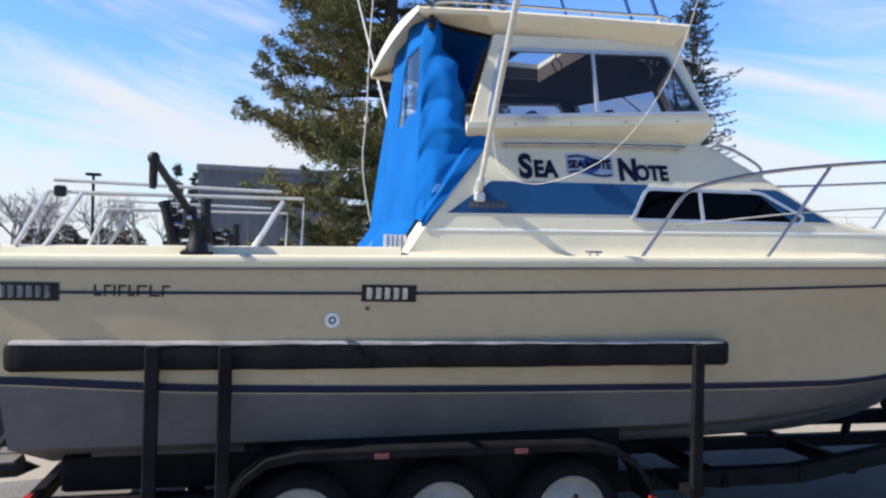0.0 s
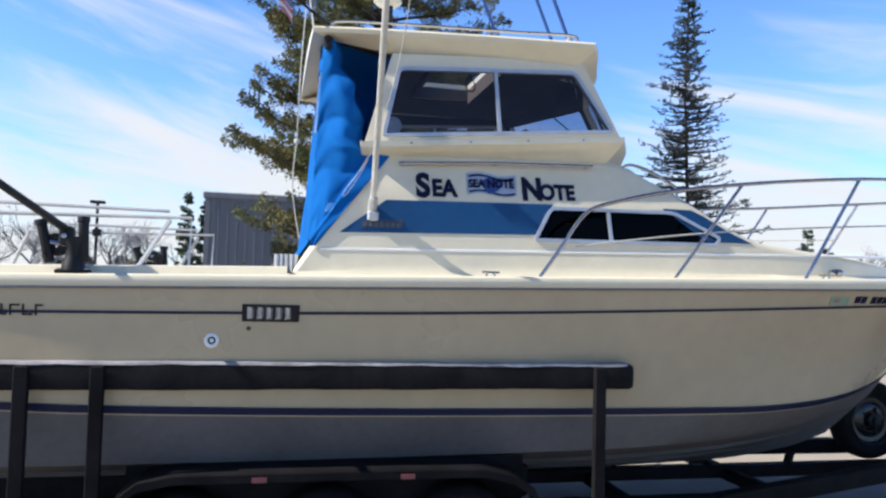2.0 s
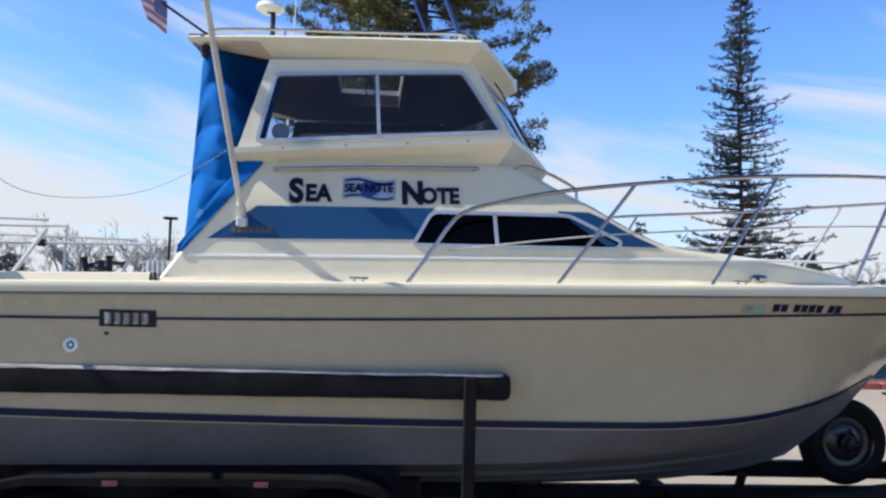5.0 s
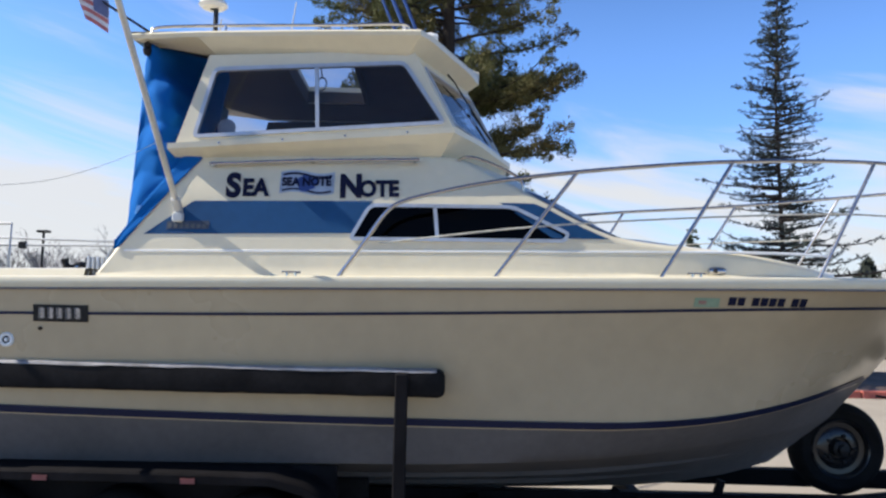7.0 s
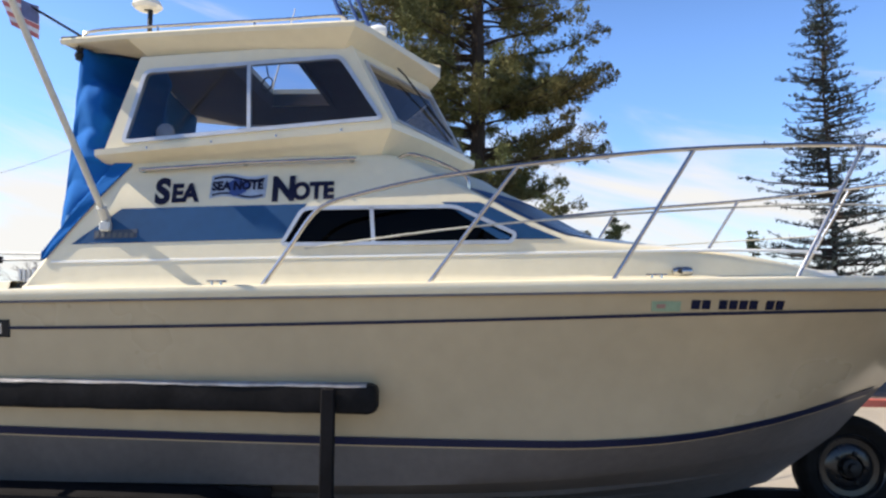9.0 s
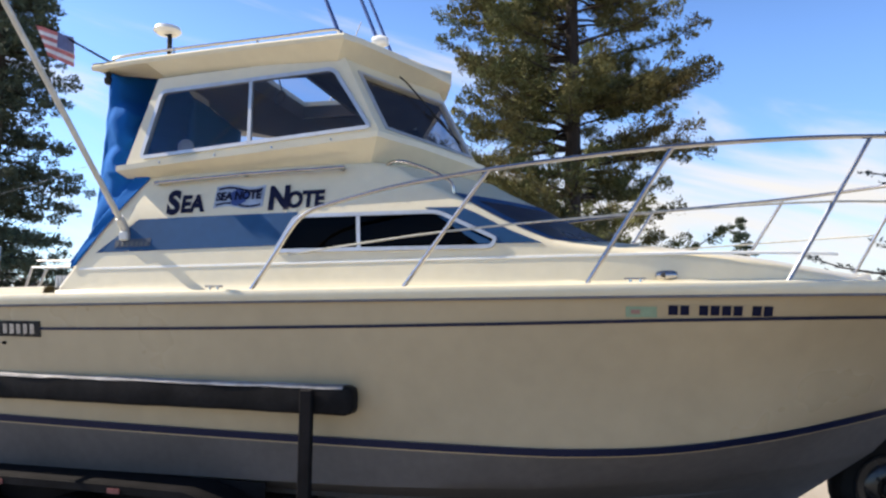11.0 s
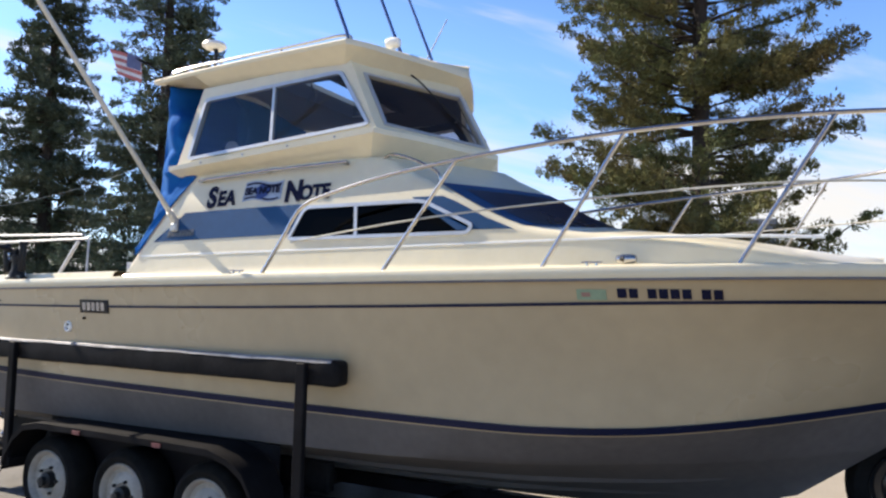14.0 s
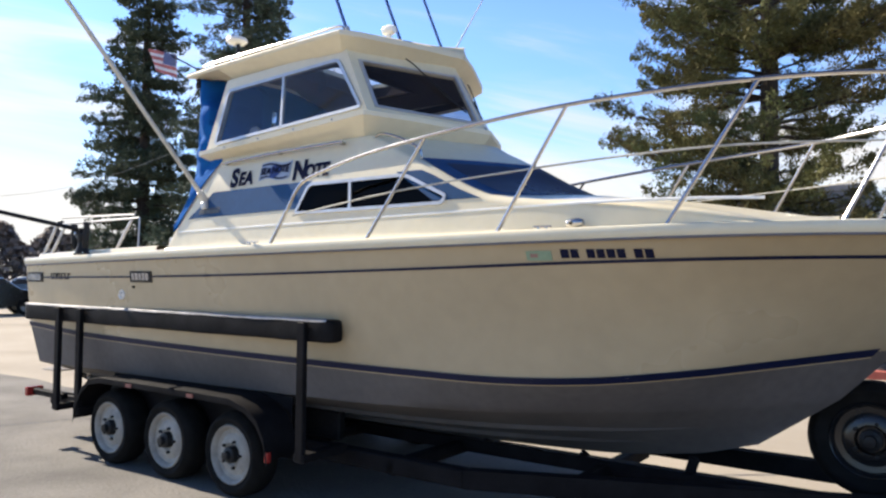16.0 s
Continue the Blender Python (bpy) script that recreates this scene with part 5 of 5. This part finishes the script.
wheel("spare_wheel", (7.155, 1.445, 0.72), 0.345, 0.22, 0.16, "spare wheel with a dark rim on the tongue", trailer, mat("dark_rim_paint", (0.014, 0.014, 0.015), 0.22, var=0.15))
part("spare_bracket", Mesh().box(7.10, 7.21, 1.608, 1.68, 0.40, 0.74, 0.01), TRAILER, trailer)
# the trailer stands slightly askew under the hull
trailer.matrix_basis = Matrix.Translation((4.2, 0, 0)) @ Matrix.Rotation(radians(-1.7), 4, "Z") @ Matrix.Translation((-4.2, 0, 0)) @ trailer.matrix_basis


# ---- trees ----
def conifer(name, at, height, reach, material, label, seed, low=0.8, step=0.45, per=(5, 8), spray=(0.45, 0.85), fill=95, leaf=0.09, thin=0.3, rise=0.1, droop=0.22, lift=0.16, bare=0.3, fat=0.2, flat=0.6, pitch=0.42, trunk=0.28, uneven=0.3, dense_to=99.0, sweep=(-0.22, 0.30), long_limbs=()):
    """A conifer of separate boughs: each limb carries sprays of needles on both sides, with gaps between the boughs."""
    rng = np.random.default_rng(seed)
    t = thing(name, at, label, "tree")
    ox, oy = at[:2]
    part("trunk", Mesh().tube([(ox, oy, -0.1), (ox + 0.05, oy, height * 0.35), (ox - 0.05, oy + 0.05, height * 0.7), (ox, oy, height)], [trunk, trunk * 0.75, trunk * 0.4, 0.02], 10), BARK, t, smooth=True)
    limbs = Mesh()
    P, D, O = [], [], []
    ph = rng.uniform(0, 6.28, 3)

    def limb(z, a, L, full):
        bend = rng.uniform(-0.3, 0.3)
        up = rise + rng.uniform(-0.10, 0.12)
        def at_s(q):
            return np.array([ox + math.cos(a + bend * q) * L * q, oy + math.sin(a + bend * q) * L * q, z + L * (up * q - droop * q * q + lift * q**4)])
        q = [at_s(k / 5) for k in range(6)]
        r0 = 0.012 + 0.012 * L
        limbs.tube([tuple(p) for p in q], [max(0.006, r0 * (1 - k / 6)) for k in range(6)], 4, cap=False)
        n = max(2, int(L * (1 - bare) / pitch))
        stations = [(bare + (1 - bare) * (k + rng.uniform(0, 0.6)) / n, side) for k in range(n) for side in (-1, 1)] + [(0.97, 0)]
        for f, side in stations:
            if side and rng.random() > full:
                continue
            f = min(f, 0.99)
            b = a + bend * f
            out, across = np.array([math.cos(b), math.sin(b), 0.0]), np.array([-math.sin(b), math.cos(b), 0.0])
            ax = out * rng.uniform(0.55, 0.95) + across * side * rng.uniform(0.35, 0.85) * (1.1 - 0.5 * f) + np.array([0, 0, rng.uniform(*sweep)])
            ax /= np.linalg.norm(ax)
            ln = rng.uniform(*spray) * min(1.0, 0.45 + L / 3.2) * (1.15 - 0.35 * f)
            e1 = np.cross(ax, (0, 0, 1.0))
            e1 /= np.linalg.norm(e1) + 1e-6
            e2 = np.cross(e1, ax)
            m = int(max(6, fill * ln))
            u = rng.random(m) ** 0.85
            w = rng.normal(0, 1, (m, 2)) * (fat * ln * np.sqrt(np.sin(np.pi * np.clip(u, 0.06, 0.95))))[:, None]
            P.append(at_s(f) + np.outer(u * ln, ax) + np.outer(w[:, 0], e1) + np.outer(w[:, 1] * flat, e2))
            o = (np.outer(w[:, 0], e1) + np.outer(w[:, 1], e2)) / (fat * ln) + out * 0.25 + np.array([0, 0, 0.35]) + rng.normal(0, 0.3, (m, 3))
            O.append(o)
            D.append(ax * 0.6 + o * 0.35 + rng.normal(0, 0.45, (m, 3)))

    z = low
    while z < height * 0.985:
        full = 1.0 if z < dense_to else 0.35
        for k in range(int(rng.integers(*per))):
            a = rng.uniform(0, 2 * math.pi)
            lump = 1 + uneven * (0.55 * math.sin(3 * a + 1.9 * z + ph[0]) + 0.45 * math.sin(5 * a - 2.7 * z + ph[1]))
            limb(z + rng.uniform(-0.2, 0.2), a, max(0.12, reach(z) * lump * rng.uniform(1 - uneven, 1.05)), full)
        z += step * rng.uniform(0.75, 1.25) * (1.0 if z < dense_to else 1.8)
    for zz, az, L in long_limbs:
        limb(zz, radians(az), L, 0.9)
    lm = part("branchwork", limbs, BARK, t)
    tagged(lm, kind="stuff")
    P, d1, o = np.concatenate(P), np.concatenate(D), np.concatenate(O)
    n = len(P)
    d1 /= np.linalg.norm(d1, axis=1)[:, None]
    d2 = np.cross(d1, o)
    d2 /= np.linalg.norm(d2, axis=1)[:, None] + 1e-6
    sz = leaf * rng.uniform(0.6, 1.3, (n, 1))
    v = np.stack([P - d1 * sz * 0.2, P + d1 * sz * 0.35 - d2 * sz * thin, P + d1 * sz, P + d1 * sz * 0.35 + d2 * sz * thin], 1).reshape(-1, 3)
    me = bpy.data.meshes.new("crown")
    me.from_pydata(v.tolist(), [], np.arange(4 * n).reshape(-1, 4).tolist())
    me.materials.append(material)
    cr = new("crown", me)
    cr.parent = t
    cr.matrix_parent_inverse = world_of(t).inverted()
    tagged(cr, kind="stuff")
    return t


conifer("redwood_tree", (4.45, 13.9, 0), 20.0, smooth_line([0, 2, 6, 10, 15, 20], [2.65, 3.0, 3.0, 2.6, 1.9, 0.2]), NEEDLES, "tall bushy redwood tree with sunlit olive needles", 11, low=0.6, step=0.44, per=(8, 12), spray=(0.30, 0.62), fill=400, leaf=0.062, thin=0.27, rise=0.22, droop=0.36, lift=0.34, dense_to=10.5, trunk=0.24, fat=0.20, flat=1.05, pitch=0.42, uneven=0.25, bare=0.24, sweep=(-0.15, 0.6))
conifer("cedar_tree", (12.2, 12.6, 0), 9.5, smooth_line([0, 2, 3.5, 5, 6.5, 8, 9.5], [1.0, 1.3, 1.2, 1.0, 0.75, 0.45, 0.1]), CEDAR, "slender sparse blue-green cedar tree with bare tips", 5, low=1.2, step=0.165, per=(7, 11), spray=(0.14, 0.32), fill=95, leaf=0.06, thin=0.2, rise=0.04, droop=0.06, lift=0.16, bare=0.14, fat=0.10, flat=0.6, pitch=0.24, trunk=0.07, uneven=0.5, sweep=(0.0, 0.6),
        long_limbs=[(2.5, -15, 3.1), (2.9, 20, 2.7), (2.2, -40, 3.3), (3.3, -8, 2.3), (2.6, 190, 2.9), (2.2, 165, 2.5), (3.0, 215, 2.3), (3.9, 10, 2.0), (4.6, 175, 1.7), (1.9, 240, 2.6), (2.0, 5, 3.0)])
conifer("fir_tree", (-9.9, 11.5, 0), 17.5, smooth_line([0, 2, 5, 9, 13, 17.5], [1.8, 1.95, 1.75, 1.35, 0.8, 0.1]), NEEDLES_DARK, "dark green fir tree behind the boat", 8, low=0.8, step=0.37, per=(7, 10), spray=(0.30, 0.58), fill=220, leaf=0.08, thin=0.26, droop=0.46, rise=0.16, lift=0.26, bare=0.12, fat=0.2, flat=1.0, trunk=0.22, dense_to=13.0, uneven=0.26)
conifer("fir_tree", (-15.9, 12.2, 0), 16.5, smooth_line([0, 2, 5, 8, 11, 16.5], [2.3, 2.35, 1.95, 1.45, 0.95, 0.1]), NEEDLES_DARK, "dark green fir tree at the edge of the lot", 9, low=0.8, step=0.37, per=(7, 11), spray=(0.32, 0.62), fill=190, leaf=0.09, thin=0.26, droop=0.46, rise=0.16, lift=0.26, bare=0.12, fat=0.2, flat=1.0, trunk=0.25, dense_to=14.0, uneven=0.26)
for sx, sy, hh, rr, sd in ((12.1, 40, 7.3, 1.5, 21), (20.1, 40, 6.4, 1.3, 22), (38.3, 40, 6.2, 1.2, 23), (39.9, 40, 5.0, 1.1, 24), (-2.7, 40, 6.7, 0.65, 25), (-1.7, 40, 6.2, 0.6, 26)):
    conifer("far_conifer", (sx, sy, 0), hh, smooth_line([0, 1, hh], [rr, rr, 0.08]), NEEDLES_DARK, "small dark conifer far across the field", sd, low=0.4, step=0.32, per=(4, 7), spray=(0.3, 0.5), fill=60, leaf=0.14, bare=0.1, fat=0.16, trunk=0.08)


def bare_tree(at, height, seed):
    rng = np.random.default_rng(seed)
    t = thing("bare_tree", at, "leafless grey winter tree in the distance", "tree", "bare trees")
    limbs = Mesh()
    def grow(p, d, L, r, depth):
        q = p + d * L
        limbs.tube([p, p.lerp(q, 0.5) + Vector(rng.normal(0, 0.04 * L, 3)), q], [r, r * 0.8, r * 0.6], 5 if depth < 2 else 3, cap=False)
        if depth < 5:
            for _ in range(3 if depth < 4 else 4):
                nd = (d + Vector(rng.normal(0, 0.42, 3)) + Vector((0, 0, 0.12))).normalized()
                grow(p.lerp(q, rng.uniform(0.55, 1.0)), nd, L * rng.uniform(0.55, 0.78), r * 0.55, depth + 1)
    grow(Vector(at) - Vector((0, 0, 0.1)), Vector((0, 0, 1)), height * 0.32, height * 0.022, 0)
    tagged(part("branchwork", limbs, TWIG, t), kind="stuff")
    return t


TWIG = mat("grey_twigs", (0.32, 0.29, 0.29), 0.9, var=0.15, scale=2)
bt = [bare_tree((-14.0, 58, 0), 8.5, 41), bare_tree((-8.0, 52, 0), 7.5, 42), bare_tree((-22.0, 62, 0), 8.0, 43)]
rng = np.random.default_rng(7)
spots = [(-31, 60), (-27, 70), (-18, 66), (-11, 64), (-5, 60), (-38, 55), (-45, 50), (-52, 42), (-58, 34), (-62, 26), (44, 52), (50, 47), (56, 55), (30, 60), (62, 50), (-25, 55), (-35, 66), (-3, 66), (36, 64)]
spots += [(float(rng.uniform(-48, 2)), float(rng.uniform(50, 72))) for _ in range(26)] + [(float(rng.uniform(14, 70)), float(rng.uniform(62, 78))) for _ in range(10)]
for i, (x, y) in enumerate(spots):
    copy_thing(bt[i % 3], Matrix.Translation((x, y, 0)) @ Matrix.Rotation(rng.uniform(0, 6.28), 4, "Z"))


def shrub_row(p, q, height, depth, material, label, seed, count):
    """A long uneven bank of shrubs made of leaf clumps."""
    rng = np.random.default_rng(seed)
    p, q = np.array(p, float), np.array(q, float)
    d = (q - p) / np.linalg.norm(q - p)
    nrm = np.array([-d[1], d[0]])
    s = rng.uniform(0, 1, count)
    top = height * (0.7 + 0.18 * np.sin(s * 23) + 0.14 * np.sin(s * 57 + 1) + 0.1 * np.sin(s * 131))
    zz = top * rng.uniform(0, 1, count) ** 0.6
    off = rng.normal(0, depth * 0.35, count) * np.sqrt(np.clip(1.05 - zz / height, 0.05, 1))
    P = np.stack([p[0] + (q[0] - p[0]) * s + nrm[0] * off, p[1] + (q[1] - p[1]) * s + nrm[1] * off, zz], 1)
    d1 = rng.normal(0, 1, (count, 3))
    d1 /= np.linalg.norm(d1, axis=1)[:, None]
    d2 = np.cross(d1, rng.normal(0, 1, (count, 3)))
    d2 /= np.linalg.norm(d2, axis=1)[:, None]
    sz = height * 0.045 * rng.uniform(0.5, 1.4, (count, 1))
    v = np.stack([P - d1 * sz, P - d2 * sz * 0.6, P + d1 * sz, P + d2 * sz * 0.6], 1).reshape(-1, 3)
    me = bpy.data.meshes.new("shrubs")
    me.from_pydata(v.tolist(), [], np.arange(4 * count).reshape(-1, 4).tolist())
    me.materials.append(material)
    return tagged(new("shrubs", me), label, "shrubs", kind="stuff")


BRUSH = mat("winter_brush", (0.20, 0.165, 0.15), 0.9, var=0.2, scale=0.6, island=0.4)
HEDGE = mat("dark_hedge", (0.035, 0.045, 0.032), 0.85, var=0.2, scale=0.6, island=0.4)
shrub_row((-75, -5), (-40, 48), 6.0, 4.0, BRUSH, "bank of brown leafless brush beyond the lot", 51, 30000)
shrub_row((-40, 50), (8, 62), 3.6, 3.0, BRUSH, "low brown winter brush along the field", 52, 26000)
shrub_row((8, 62), (80, 60), 3.2, 3.0, BRUSH, "low brown winter brush behind the trees", 53, 22000)
shrub_row((15.5, 26), (34, 24), 3.6, 2.2, HEDGE, "dark clipped hedge beyond the planting strip", 54, 20000)

# ---- field, kerb, planting strip ----
GRASS = mat("dull_winter_grass", (0.13, 0.17, 0.06), 0.95, var=0.25, scale=0.3, fine=6, bump=0.5)
tagged(part("field", Mesh().box(-60, 90, 30, 300, -0.2, 0.03), GRASS), "flat field of dull green winter grass", "grass", kind="structure")
SOIL = mat("bark_mulch", (0.12, 0.075, 0.05), 0.95, var=0.3, scale=1.5, fine=20, bump=0.8)
tagged(part("planting_strip", Mesh().box(1.0, 26, 11.15, 16.5, -0.2, 0.12), SOIL), "strip of brown bark mulch under the trees", "planting strip", kind="structure")
REDKERB = mat("red_kerb_paint", (0.42, 0.10, 0.07), 0.7, var=0.2, scale=2, fine=30, bump=0.3)
kerb = tagged(new("kerb"), "concrete kerb painted faded red along the strip", "kerb", kind="structure")
km = Mesh().box(-0.74, 0.74, -0.08, 0.08, -0.1, 0.15, 0.02)
first = None
for i in range(17):
    o = part("kerb_stone", km, REDKERB, kerb) if first is None else new("kerb_stone", first.data)
    first = first or o
    o.parent = kerb
    o.matrix_basis = Matrix.Translation((1.8 + 1.5 * i, 11.0, 0))

# ---- far building ----
CLAD = mat("grey_cladding", (0.16, 0.17, 0.19), 0.7, var=0.1, scale=0.5, stretch=(6, 1, 0.3))
bld = thing("storage_building", (2.0, 32, 0), "plain dark grey metal clad building behind the trees", "building")
part("wall", Mesh().box(-0.95, 5.4, 30.5, 36, 0.0, 5.35), CLAD, bld)
part("roof", Mesh().box(-1.05, 5.5, 30.4, 36.1, 5.35, 5.65, 0.05), CLAD, bld, "flat roof edge")
for k in range(15):
    part("cladding_rib", Mesh().box(-0.8 + 0.4 * k, -0.72 + 0.4 * k, 30.44, 30.5, 0.05, 5.3), CLAD, bld)

# ---- parked cars ----
def car(at, yaw, paint, label):
    t = thing("parked_car", (0, 0, 0), label, "car", "parked cars")
    prof = [(-2.1, 0.35), (-2.15, 0.75), (-1.95, 0.92), (-1.3, 1.0), (-0.75, 1.42), (0.55, 1.45), (1.15, 1.02), (1.95, 0.88), (2.15, 0.62), (2.1, 0.35)]
    m = Mesh().grid([[(x, -0.86 + (0.12 if z > 1.2 else 0), z) for x, z in prof], [(x, -0.80 + (0.14 if z > 1.2 else 0), z + 0.02) for x, z in prof], [(x, 0.80 - (0.14 if z > 1.2 else 0), z + 0.02) for x, z in prof], [(x, 0.86 - (0.12 if z > 1.2 else 0), z) for x, z in prof]])
    m.poly([(x, -0.86 + (0.12 if z > 1.2 else 0), z) for x, z in prof])
    m.poly([(x, 0.86 - (0.12 if z > 1.2 else 0), z) for x, z in prof])
    b = part("body", m, paint, t, smooth=True)
    for y in (-0.80, 0.80):
        part("side_window", Mesh().prism([(-1.1, y * 1.06, 1.03), (-0.7, y * 0.955, 1.36), (0.5, y * 0.955, 1.38), (0.95, y * 1.06, 1.03)], [(-1.1, y * 0.99, 1.03), (-0.7, y * 0.9, 1.36), (0.5, y * 0.9, 1.38), (0.95, y * 0.99, 1.03)]), DARK, b)
    for x in (-1.35, 1.35):
        for y in (-0.88, 0.70):
            w = part("tyre", Mesh().lathe([(0.2, 0.0), (0.31, 0.0), (0.33, 0.03), (0.33, 0.15), (0.31, 0.18), (0.2, 0.18)], (x, y, 0.33), "y", 24), RUBBER, t)
            part("rim", Mesh().lathe([(0.2, 0.02), (0.0, 0.04)], (x, y, 0.33), "y", 16), RIM, w)
            part("rim_back", Mesh().lathe([(0.2, 0.16), (0.0, 0.14)], (x, y, 0.33), "y", 16), RIM, w)
    for y in (-0.6, 0.6):
        part("headlight", Mesh().box(2.08, 2.14, y - 0.16, y + 0.16, 0.62, 0.74, 0.02), PALE, t)
        part("taillight", Mesh().box(-2.17, -2.12, y - 0.16, y + 0.16, 0.66, 0.80, 0.02), REDLENS, t)
    t.matrix_basis = pose(*at, 0, 0, yaw)
    return t


car((-29.5, 15.6, 0), 60, mat("dark_blue_car_paint", (0.02, 0.03, 0.06), 0.25, 0.3, var=0.05, coat=0.5), "dark blue car parked across the lot")
car((-23.8, 10.6, 0), 75, mat("black_car_paint", (0.012, 0.012, 0.014), 0.25, 0.3, var=0.05, coat=0.5), "black car parked across the lot")
car((-46, 24, 0), 70, mat("silver_car_paint", (0.35, 0.36, 0.38), 0.3, 0.5, var=0.05, coat=0.5), "silver car parked far across the lot")
car((-50, 20, 0), 70, mat("dark_red_car_paint", (0.10, 0.02, 0.02), 0.3, 0.3, var=0.05, coat=0.5), "dark red car parked far across the lot")

# lamp posts far off
for x, y, hgt in ((-11.2, 25.5, 4.2), (-4.0, 23.9, 4.3)):
    lp = thing("lamp_post", (x, y, 0), "dark lamp post with a flat twin head", "lamp post", "lamp posts")
    part("pole", Mesh().tube([(x, y, 0), (x, y, hgt)], 0.05, 8), BLACK, lp)
    part("head", Mesh().box(x - 0.24, x + 0.24, y - 0.13, y + 0.13, hgt, hgt + 0.10, 0.02), BLACK, lp)
